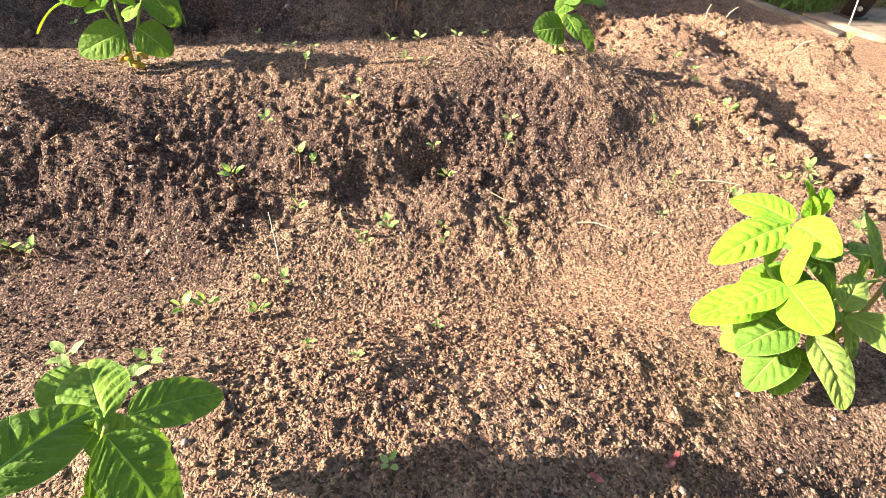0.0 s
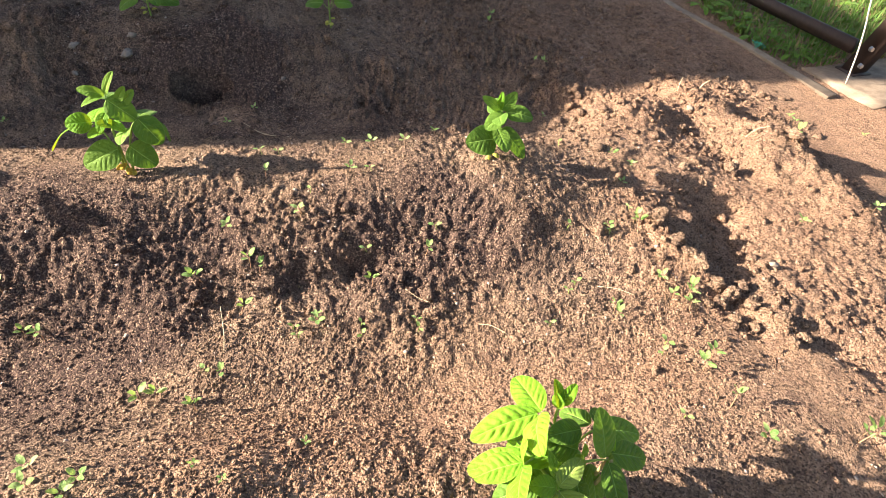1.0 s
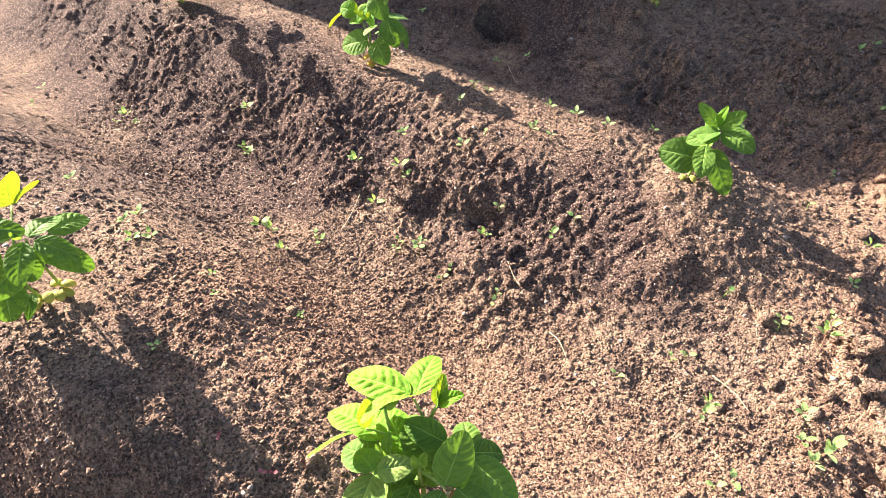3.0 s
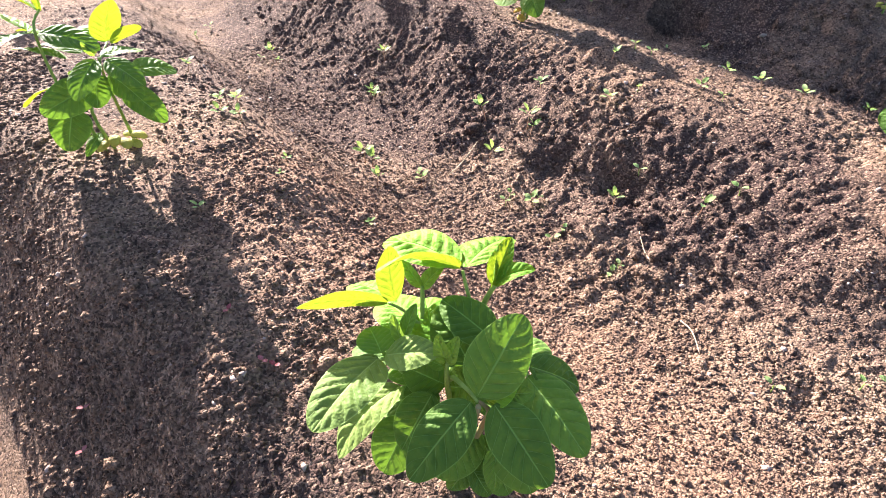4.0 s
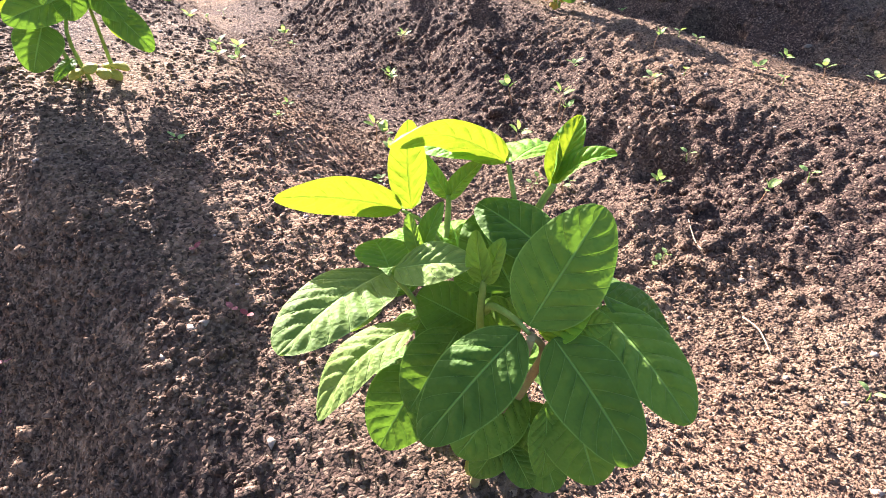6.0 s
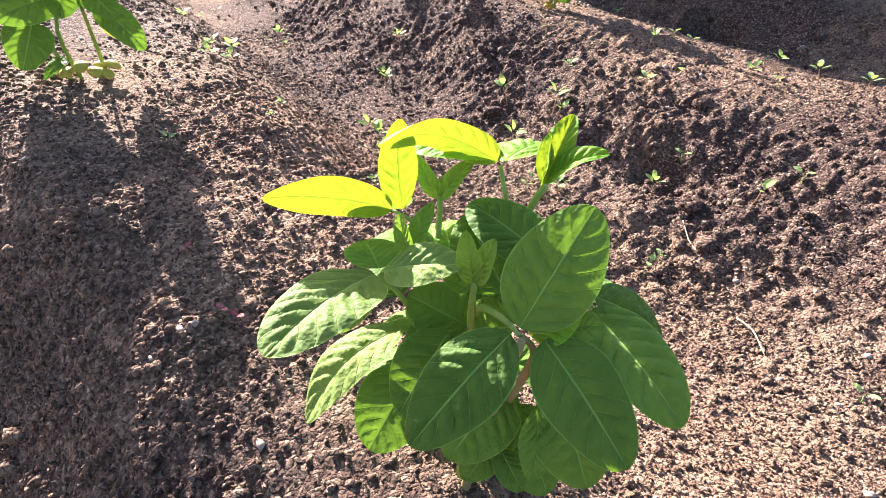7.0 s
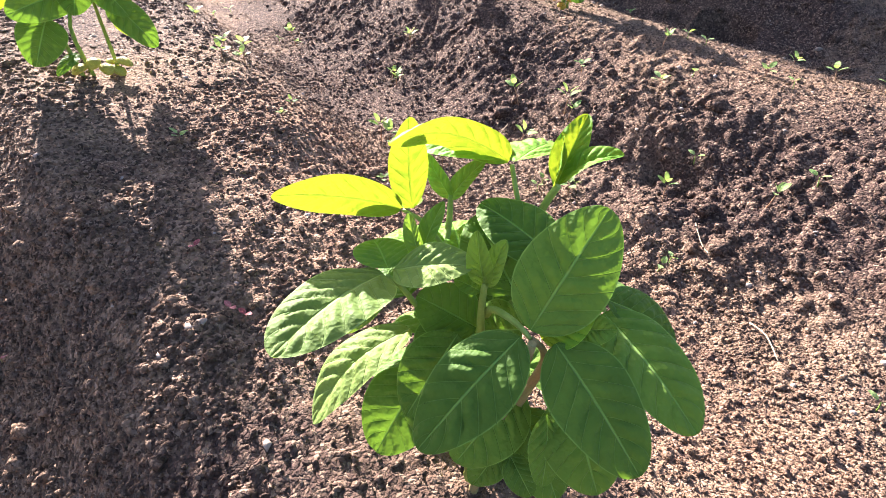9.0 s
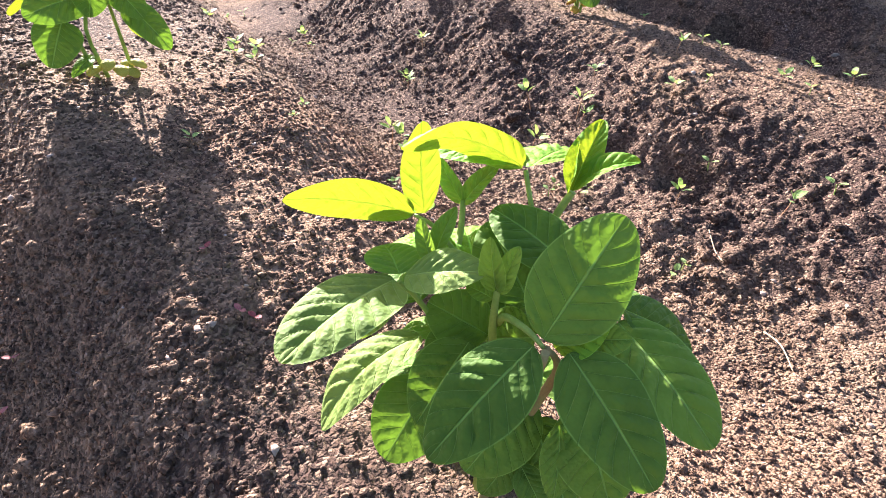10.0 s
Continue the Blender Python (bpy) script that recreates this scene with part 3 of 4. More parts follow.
    stalk(p, ((0.800, -0.836, 0.03), (0.801, -0.842, 0.065), (0.801, -0.843, 0.09)), (0.0024, 0.0022, 0.0016))
    # the large trifoliate towards the path, on a thick downy stalk
    stalk(p, ((0.800, -0.838, 0.066), (0.808, -0.841, 0.077), (0.826, -0.843, 0.083), (0.838, -0.844, 0.083)), (0.0022, 0.0020, 0.0016, 0.0010))
    stalk(p, ((0.838, -0.843, 0.083), (0.842, -0.836, 0.070), (0.836, -0.838, 0.040), (0.822, -0.838, -0.010)), (0.0012, 0.0020, 0.0026, 0.0030), "stem", WOODY, 9)
    leaf(p, (0.836, -0.849, 0.085), (0.841, -0.905, 0.049), 0.038, (0.27, -0.50, 0.82), 0.05, 0.03)
    leaf(p, (0.846, -0.836, 0.083), (0.903, -0.834, 0.053), 0.040, (0.46, -0.32, 0.85), 0.05, 0.05)
    leaf(p, (0.835, -0.842, 0.085), (0.829, -0.799, 0.135), 0.044, (0.45, -0.64, 0.63), 0.04, 0.06)
    leaf(p, (0.838, -0.836, 0.079), (0.849, -0.819, 0.100), 0.020, (0.40, -0.81, 0.43), 0.06, 0.3, young=True)
    leaf(p, (0.843, -0.823, 0.082), (0.860, -0.814, 0.093), 0.016, (0.10, -0.85, 0.50), 0.06, 0.2)
    # trifoliate to the far side of it
    stalk(p, ((0.800, -0.815, 0.05), (0.822, -0.804, 0.078), (0.842, -0.799, 0.084)), (0.0018, 0.0016, 0.0013))
    leaf(p, (0.842, -0.800, 0.083), (0.905, -0.801, 0.061), 0.040, (0.32, -0.16, 0.93), 0.05, 0.07)
    leaf(p, (0.838, -0.794, 0.086), (0.864, -0.764, 0.066), 0.032, (0.45, 0.26, 0.85), 0.06, 0.08)
    leaf(p, (0.833, -0.790, 0.080), (0.803, -0.755, 0.062), 0.034, (0.0, 0.1, 1.0), 0.06, 0.08)
    # broad leaves in the middle
    leaf(p, (0.805, -0.824, 0.078), (0.759, -0.818, 0.099), 0.040, (0.24, -0.58, 0.78), 0.05, 0.05)
    leaf(p, (0.811, -0.806, 0.098), (0.760, -0.817, 0.107), 0.034, (0.18, -0.34, 0.92), 0.05, 0.05)
    # trifoliate to the left, half in sun
    stalk(p, ((0.768, -0.850, 0.04), (0.764, -0.866, 0.068), (0.763, -0.876, 0.081)), (0.0018, 0.0015, 0.0012))
    leaf(p, (0.763, -0.879, 0.083), (0.791, -0.948, 0.083), 0.047, (-0.08, -0.10, 0.99), 0.06, 0.03, material=PALE)
    leaf(p, (0.764, -0.873, 0.084), (0.798, -0.848, 0.100), 0.029, (-0.13, -0.47, 0.87), 0.05, 0.06, material=PALE)
    leaf(p, (0.759, -0.878, 0.082), (0.760, -0.903, 0.052), 0.026, (0.40, -0.50, 0.60), 0.05, 0.06, material=PALE)
    leaf(p, (0.760, -0.874, 0.083), (0.729, -0.866, 0.080), 0.030, (-0.2, 0.0, 1.0), 0.06, 0.08)
    # lower, older leaves
    leaf(p, (0.764, -0.861, 0.038), (0.768, -0.924, 0.000), 0.038, (-0.18, -0.50, 0.84), 0.14, 0.10, material=PALE)
    leaf(p, (0.788, -0.868, 0.028), (0.794, -0.899, -0.012), 0.043, (0.55, -0.50, 0.60), 0.05, 0.05, blunt=0.72)
    leaf(p, (0.797, -0.853, 0.057), (0.803, -0.886, 0.020), 0.036, (0.45, -0.55, 0.68), 0.06, 0.05)
    leaf(p, (0.828, -0.835, 0.038), (0.830, -0.872, 0.002), 0.040, (0.52, -0.56, 0.64), 0.06, 0.05)
    leaf(p, (0.837, -0.846, 0.012), (0.836, -0.863, -0.017), 0.021, (0.60, -0.65, 0.40), 0.08, 0.08)
    leaf(p, (0.851, -0.835, 0.039), (0.866, -0.845, 0.006), 0.020, (0.75, -0.30, 0.55), 0.06, 0.06)
    leaf(p, (0.843, -0.847, 0.006), (0.860, -0.843, -0.012), 0.017, (0.60, -0.45, 0.65), 0.08, 0.08)
    leaf(p, (0.851, -0.822, 0.045), (0.884, -0.824, 0.006), 0.042, (0.57, -0.55, 0.60), 0.06, 0.06, blunt=0.7)
    leaf(p, (0.792, -0.836, 0.050), (0.763, -0.857, 0.060), 0.034, (0.45, -0.5, 0.7), 0.06, 0.06)
    leaf(p, (0.783, -0.845, 0.050), (0.789, -0.868, 0.032), 0.030, (0.5, -0.45, 0.7), 0.06, 0.06)
    leaf(p, (0.815, -0.825, 0.062), (0.790, -0.835, 0.045), 0.034, (0.5, -0.5, 0.6), 0.06, 0.06)
    leaf(p, (0.800, -0.818, 0.050), (0.770, -0.772, 0.030), 0.044, (-0.2, 0.4, 0.9), 0.08, 0.08)
    leaf(p, (0.790, -0.825, 0.060), (0.745, -0.785, 0.062), 0.044, (-0.2, 0.1, 1.0), 0.08, 0.08)
    leaf(p, (0.800, -0.815, 0.020), (0.830, -0.768, -0.015), 0.040, (0.3, 0.5, 0.8), 0.08, 0.08)
    # lower leaves towards the sun
    leaf(p, (0.768, -0.835, 0.030), (0.708, -0.822, -0.010), 0.050, (-0.5, -0.1, 0.8), 0.08, 0.06)
    leaf(p, (0.770, -0.845, 0.010), (0.722, -0.862, -0.035), 0.046, (-0.6, -0.2, 0.7), 0.08, 0.06)
    leaf(p, (0.775, -0.825, 0.020), (0.735, -0.788, -0.020), 0.048, (-0.5, 0.3, 0.8), 0.08, 0.06)
    leaf(p, (0.770, -0.830, 0.070), (0.715, -0.800, 0.065), 0.046, (-0.4, 0.1, 0.9), 0.08, 0.06, young=True)
    leaf(p, (0.790, -0.835, -0.010), (0.755, -0.868, -0.045), 0.048, (-0.7, -0.3, 0.6), 0.08, 0.06)
    leaf(p, (0.790, -0.825, -0.015), (0.760, -0.800, -0.050), 0.050, (-0.7, 0.2, 0.6), 0.08, 0.06)
    leaf(p, (0.825, -0.825, 0.010), (0.862, -0.822, -0.030), 0.038, (0.4, -0.3, 0.8), 0.08, 0.06)
    cotyledon(p, (0.812, -0.838, -0.045), (0.5, -0.8, 0.1))
    cotyledon(p, (0.796, -0.834, -0.045), (-0.7, -0.2, 0.1))
    return p


def bean_plant(x, y, label, stems, unifoliate, trifs, size, seeds=4):
    """A smaller bean plant. stems: lean x, lean y, height; unifoliate: turn, height, size; trifs: turn, joint's reach and height, pitch, size, young."""
    z = float(landform(x, y))
    p = thing("bean_plant", (x, y, z), label, "plant", "bean plants on the ridges")
    o = Vector((x, y, z))
    rng = random.Random(int(x * 1000) + 77)
    for lx, ly, h in stems:
        foot = o + Vector((lx * 0.25, ly * 0.25, -0.01))
        stalk(p, (foot, foot + Vector((lx * 0.3, ly * 0.3, h * 0.5)), o + Vector((lx, ly, h))), (0.0034, 0.0028, 0.0016), "stem", STEM, 8)
    for turn, h, s in unifoliate:
        d = Vector((math.cos(radians(turn)), math.sin(radians(turn)), 0))
        a = o + Vector((0, 0, h)) + d * 0.012
        b = a + d * s * 0.12 + Vector((0, 0, 0.012))
        stalk(p, (o + Vector((0, 0, h - 0.01)), a, b), (0.0015, 0.0013, 0.001))
        leaf(p, b, b + (d + Vector((0, 0, -0.4 + rng.uniform(-0.2, 0.2)))).normalized() * s, s * 0.84, d * 0.35 + Vector((0.1, -0.45, 0.8)), 0.08, 0.06, nu=14, nv=10, blunt=0.62)
    for turn, reach, h, pitch, s, young in trifs:
        d = Vector((math.cos(radians(turn)), math.sin(radians(turn)), 0))
        joint = o + d * reach + Vector((0, 0, h))
        node = o + d * reach * 0.15 + Vector((0, 0, h * 0.55))
        way = (d + Vector((0, 0, math.tan(radians(pitch))))).normalized()
        up = (Vector((0, 0, 1)) - d * math.tan(radians(pitch)) * 0.9).normalized()
        trifoliate(p, node, joint, way, s, up, 66, young, 0.15)
    for k in range(seeds):
        turn = rng.uniform(0, 6.28)
        d = Vector((math.cos(turn), math.sin(turn), -0.15))
        cotyledon(p, o + d * 0.012 + Vector((0, 0, 0.022 + 0.006 * (k % 2))), d, size)
    return p


def bean_large():
    """The taller bean plant further along the front ridge: three stems with seed leaves left at the foot."""
    p = thing("bean_plant", (0.135, -0.932, landform(0.135, -0.932)), "large bean plant with drooping leaves and pale seed leaves", "plant", "bean plants on the ridges")
    g = float(p.location.z) - 0.01
    a, b, c = (0.172, -0.924, 0.143), (0.125, -0.978, 0.172), (0.050, -0.892, 0.122)
    stalk(p, ((0.132, -0.908, g), (0.138, -0.914, 0.04), (0.155, -0.922, 0.10), a), (0.0026, 0.0022, 0.0018, 0.0013), "stem", STEM, 9)
    stalk(p, ((0.136, -0.948, g), (0.140, -0.962, 0.05), (0.138, -0.976, 0.10), b, (0.105, -0.962, 0.192)), (0.0027, 0.0024, 0.0020, 0.0017, 0.0013), "stem", STEM, 9)
    stalk(p, ((0.138, -0.936, g), (0.135, -0.950, 0.06), (0.100, -0.925, 0.10), c), (0.0026, 0.0022, 0.0018, 0.0012), "stem", STEM, 9)
    # trifoliate above the foot
    leaf(p, (0.170, -0.919, 0.143), (0.148, -0.866, 0.134), 0.039, (0.10, -0.25, 0.96), 0.06, 0.06)
    leaf(p, (0.182, -0.918, 0.141), (0.228, -0.890, 0.115), 0.033, (0.40, -0.15, 0.90), 0.06, 0.05)
    leaf(p, (0.172, -0.929, 0.141), (0.204, -0.968, 0.106), 0.040, (0.45, -0.35, 0.85), 0.06, 0.04)
    leaf(p, (0.168, -0.926, 0.145), (0.176, -0.938, 0.166), 0.010, (0.1, -0.5, 0.6), 0.05, 0.4, material=TENDER)
    leaf(p, (0.166, -0.924, 0.146), (0.158, -0.934, 0.158), 0.010, (-0.3, -0.4, 0.8), 0.05, 0.3, young=True)
    # trifoliate of the tallest stem
    leaf(p, (0.128, -0.982, 0.172), (0.185, -1.042, 0.168), 0.042, (-0.10, -0.20, 0.95), 0.08, 0.05)
    leaf(p, (0.120, -0.984, 0.174), (0.052, -1.036, 0.186), 0.046, (-0.5, 0.1, 0.85), 0.08, 0.05, young=True)
    leaf(p, (0.132, -0.974, 0.172), (0.166, -0.918, 0.150), 0.042, (0.30, -0.05, 0.95), 0.08, 0.05)
    leaf(p, (0.105, -0.962, 0.190), (0.098, -0.952, 0.236), 0.018, (0.4, -0.6, 0.3), 0.05, 0.4, young=True)
    leaf(p, (0.104, -0.964, 0.188), (0.090, -0.994, 0.208), 0.018, (-0.3, -0.3, 0.8), 0.08, 0.3, young=True)
    # bright leaves of the far stem, against the sun
    leaf(p, (0.050, -0.893, 0.124), (0.066, -0.874, 0.182), 0.052, (-0.85, -0.35, 0.30), 0.05, 0.05, young=True, blunt=0.7)
    leaf(p, (0.048, -0.888, 0.122), (0.036, -0.838, 0.130), 0.032, (-0.7, -0.1, 0.6), 0.06, 0.05, young=True)
    leaf(p, (0.046, -0.892, 0.122), (-0.012, -0.905, 0.132), 0.046, (-0.4, 0.0, 0.9), 0.08, 0.05, young=True)
    # older leaves hanging lower
    leaf(p, (0.130, -0.886, 0.104), (0.122, -0.824, 0.088), 0.042, (0.35, -0.20, 0.88), 0.10, 0.06)
    leaf(p, (0.150, -0.904, 0.090), (0.176, -0.866, 0.040), 0.042, (0.75, 0.15, 0.60), 0.06, 0.05, blunt=0.72)
    leaf(p, (0.148, -0.902, 0.084), (0.134, -0.872, 0.040), 0.030, (-0.5, -0.5, 0.5), 0.06, 0.06, young=True)
    leaf(p, (0.160, -0.940, 0.104), (0.166, -1.008, 0.084), 0.048, (0.80, -0.15, 0.55), 0.06, 0.04)
    leaf(p, (0.112, -0.982, 0.096), (0.094, -1.022, 0.070), 0.036, (-0.4, -0.4, 0.7), 0.06, 0.08, young=True)
    leaf(p, (0.140, -0.972, 0.072), (0.164, -0.996, 0.026), 0.052, (0.85, -0.15, 0.50), 0.05, 0.05, blunt=0.66)
    leaf(p, (0.110, -0.955, 0.085), (0.060, -0.985, 0.058), 0.042, (-0.4, -0.3, 0.8), 0.08, 0.06, young=True)
    leaf(p, (0.092, -0.925, 0.100), (0.040, -0.945, 0.080), 0.044, (-0.5, -0.1, 0.8), 0.08, 0.06)
    leaf(p, (0.140, -0.950, 0.030), (0.168, -0.978, 0.014), 0.018, (0.6, -0.3, 0.7), 0.06, 0.06, blunt=0.66)
    leaf(p, (0.100, -0.955, 0.125), (0.066, -1.008, 0.138), 0.050, (-0.4, -0.2, 0.9), 0.08, 0.06)
    leaf(p, (0.070, -0.930, 0.120), (0.010, -0.968, 0.122), 0.050, (-0.4, -0.1, 0.9), 0.08, 0.06)
    leaf(p, (0.095, -0.945, 0.140), (0.030, -0.990, 0.150), 0.050, (-0.4, 0.1, 0.9), 0.08, 0.06, young=True)
    leaf(p, (0.150, -0.915, 0.112), (0.178, -0.890, 0.078), 0.040, (0.60, -0.05, 0.75), 0.06, 0.05)
    leaf(p, (0.158, -0.932, 0.118), (0.186, -0.946, 0.084), 0.040, (0.65, -0.15, 0.70), 0.06, 0.05)
    for dx, dy, up in ((0.9, 0.1, 0.016), (0.6, 0.8, 0.020), (0.9, 0.5, 0.012), (0.5, -0.8, 0.016), (-0.6, 0.5, 0.014), (0.9, -0.3, 0.024)):
        cotyledon(p, (0.136 + dx * 0.010, -0.928 + dy * 0.020, g + 0.012 + up), (dx, dy, -0.25), 0.024)
    return p


def bean_ridge_left():
    """A bushy bean plant on the middle ridge, two round leaves hanging low over yellowed seed leaves."""
    p = thing("bean_plant", (0.012, 0.0, landform(0.012, 0.0)), "young bean plant with round low leaves and orange seed leaves", "plant", "bean plants on the ridges")
    stalk(p, ((0.012, 0.0, -0.01), (0.008, 0.0, 0.06), (0.006, 0.006, 0.12), (0.010, 0.020, 0.178)), (0.0036, 0.0030, 0.0024, 0.0012), "stem", STEM, 9)
    stalk(p, ((0.018, 0.0, -0.01), (0.030, 0.0, 0.06), (0.050, 0.002, 0.115), (0.068, 0.002, 0.131)), (0.0034, 0.0028, 0.0020, 0.0012), "stem", STEM, 9)
    stalk(p, ((0.008, 0.0, -0.01), (0.000, 0.0, 0.05), (-0.012, 0.000, 0.10), (-0.028, 0.000, 0.125)), (0.0032, 0.0026, 0.0018, 0.0010), "stem", STEM, 9)
    leaf(p, (0.012, -0.014, 0.068), (-0.064, -0.030, 0.036), 0.066, (-0.1, -0.85, 0.5), 0.06, 0.05, blunt=0.66, quilt=0.45)
    leaf(p, (0.036, -0.014, 0.074), (0.086, -0.026, 0.030), 0.062, (0.12, -0.85, 0.5), 0.06, 0.05, blunt=0.66, quilt=0.45)
    leaf(p, (0.066, 0.000, 0.132), (0.104, -0.008, 0.074), 0.058, (0.3, -0.75, 0.5), 0.10, 0.05, blunt=0.7, quilt=0.45)
    leaf(p, (0.070, 0.004, 0.132), (0.112, 0.022, 0.062), 0.036, (0.85, 0.1, 0.5), 0.16, 0.05, quilt=0.45)
    leaf(p, (0.064, 0.004, 0.132), (0.084, 0.060, 0.118), 0.046, (0.1, 0.2, 0.9), 0.08, 0.05, quilt=0.45)
    leaf(p, (0.012, 0.012, 0.172), (0.062, 0.004, 0.128), 0.054, (0.15, -0.75, 0.6), 0.06, 0.06, blunt=0.7, quilt=0.45)
    leaf(p, (0.010, 0.014, 0.170), (0.020, 0.060, 0.165), 0.044, (0.0, 0.1, 0.9), 0.06, 0.06, quilt=0.45)
    leaf(p, (-0.028, 0.000, 0.125), (-0.078, -0.010, 0.128), 0.046, (-0.15, -0.75, 0.6), 0.08, 0.06, young=True, quilt=0.45)
    leaf(p, (-0.030, -0.002, 0.123), (-0.126, -0.010, 0.064), 0.024, (-0.6, 0.15, 0.7), 0.14, 0.05, young=True, quilt=0.45)
    leaf(p, (-0.026, 0.004, 0.125), (-0.020, 0.050, 0.134), 0.040, (-0.2, -0.2, 0.9), 0.08, 0.06, young=True, quilt=0.45)
    leaf(p, (0.008, -0.004, 0.150), (-0.012, -0.022, 0.112), 0.026, (0.0, -0.7, 0.7), 0.06, 0.15, young=True, quilt=0.45)
    leaf(p, (0.010, -0.004, 0.128), (0.044, -0.024, 0.116), 0.022, (0.0, -0.6, 0.8), 0.06, 0.15, young=True, quilt=0.45)
    leaf(p, (0.020, -0.004, 0.122), (-0.008, -0.026, 0.136), 0.024, (0.0, -0.6, 0.8), 0.06, 0.15, young=True, quilt=0.45)
    leaf(p, (-0.010, 0.000, 0.110), (-0.036, -0.026, 0.104), 0.026, (-0.2, -0.6, 0.8), 0.06, 0.1, young=True, quilt=0.45)
    leaf(p, (0.008, 0.020, 0.178), (-0.042, 0.018, 0.194), 0.024, (0.0, -0.7, 0.7), 0.10, 0.2, material=TENDER, quilt=0.45)
    leaf(p, (0.010, 0.020, 0.180), (0.040, 0.022, 0.230), 0.020, (-0.4, -0.7, 0.2), 0.06, 0.3, material=TENDER, quilt=0.45)
    leaf(p, (0.006, 0.020, 0.176), (-0.044, 0.014, 0.156), 0.015, (0.0, -0.6, 0.8), 0.12, 0.25, material=TENDER, quilt=0.45)
    leaf(p, (0.030, 0.016, 0.164), (0.054, 0.018, 0.198), 0.020, (0.1, -0.7, 0.4), 0.06, 0.25, material=TENDER, quilt=0.45)
    leaf(p, (0.038, 0.016, 0.158), (0.070, 0.018, 0.190), 0.022, (0.2, -0.7, 0.4), 0.06, 0.2, quilt=0.45)
    leaf(p, (0.006, 0.010, 0.140), (-0.004, 0.072, 0.130), 0.050, (-0.5, 0.2, 0.8), 0.08, 0.06, quilt=0.45)
    leaf(p, (0.036, 0.004, 0.090), (0.028, 0.062, 0.080), 0.052, (-0.6, 0.2, 0.7), 0.08, 0.06, quilt=0.45)
    leaf(p, (0.040, -0.004, 0.112), (0.036, -0.052, 0.100), 0.038, (-0.4, -0.35, 0.8), 0.08, 0.06, quilt=0.45)
    for dx, dy, z in ((0.3, -0.9, 0.016), (-0.7, -0.6, 0.024), (0.9, -0.3, 0.028), (0.6, -0.8, 0.012), (-0.2, -0.9, 0.030)):
        cotyledon(p, (0.014 + dx * 0.010, dy * 0.012, z), (dx, dy, -0.35), 0.021, GOLD)
    return p


def bean_ridge_right():
    """A small single-stemmed bean plant on the middle ridge."""
    p = thing("bean_plant", (0.85, 0.0, landform(0.85, 0.0)), "small bean plant with upright green top leaves on a ridge", "plant", "bean plants on the ridges")
    stalk(p, ((0.850, 0.0, -0.01), (0.858, 0.002, 0.05), (0.866, 0.006, 0.10), (0.868, 0.010, 0.128)), (0.0030, 0.0025, 0.0020, 0.0013), "stem", STEM, 9)
    leaf(p, (0.860, -0.008, 0.062), (0.785, -0.024, 0.062), 0.074, (-0.1, -0.75, 0.65), 0.06, 0.05, blunt=0.68, quilt=0.45)
    leaf(p, (0.872, -0.004, 0.086), (0.934, -0.022, 0.016), 0.050, (0.4, -0.7, 0.6), 0.06, 0.06, blunt=0.7, quilt=0.45)
    leaf(p, (0.878, 0.000, 0.124), (0.828, -0.024, 0.098), 0.042, (-0.2, -0.6, 0.8), 0.08, 0.06, quilt=0.45)
    leaf(p, (0.880, 0.006, 0.124), (0.946, -0.004, 0.112), 0.048, (0.1, -0.5, 0.85), 0.10, 0.05, quilt=0.45)
    leaf(p, (0.872, 0.012, 0.130), (0.900, 0.070, 0.120), 0.046, (0.1, 0.0, 1.0), 0.08, 0.06, quilt=0.45)
    leaf(p, (0.870, 0.010, 0.128), (0.905, 0.020, 0.168), 0.032, (0.2, -0.7, 0.6), 0.06, 0.12, quilt=0.45)
    leaf(p, (0.868, 0.010, 0.128), (0.822, 0.010, 0.164), 0.025, (0.0, -0.7, 0.6), 0.06, 0.15, quilt=0.45)
    leaf(p, (0.866, 0.010, 0.128), (0.871, 0.020, 0.170), 0.017, (-0.2, -0.8, 0.3), 0.06, 0.3, young=True, quilt=0.45)
    leaf(p, (0.862, 0.004, 0.088), (0.880, -0.050, 0.050), 0.040, (0.1, -0.7, 0.7), 0.06, 0.06, quilt=0.45)
    leaf(p, (0.866, 0.004, 0.118), (0.860, -0.048, 0.122), 0.040, (-0.45, -0.25, 0.85), 0.08, 0.06, quilt=0.45)
    leaf(p, (0.868, 0.010, 0.120), (0.860, 0.064, 0.128), 0.046, (-0.5, 0.2, 0.8), 0.08, 0.06, quilt=0.45)
    leaf(p, (0.858, 0.004, 0.070), (0.850, 0.060, 0.056), 0.050, (-0.6, 0.2, 0.7), 0.08, 0.06, quilt=0.45)
    for dx, dy, z in ((-0.4, -0.9, 0.018), (0.7, -0.7, 0.022)):
        cotyledon(p, (0.852 + dx * 0.010, dy * 0.010, z), (dx, dy, -0.3), 0.019)
    return p


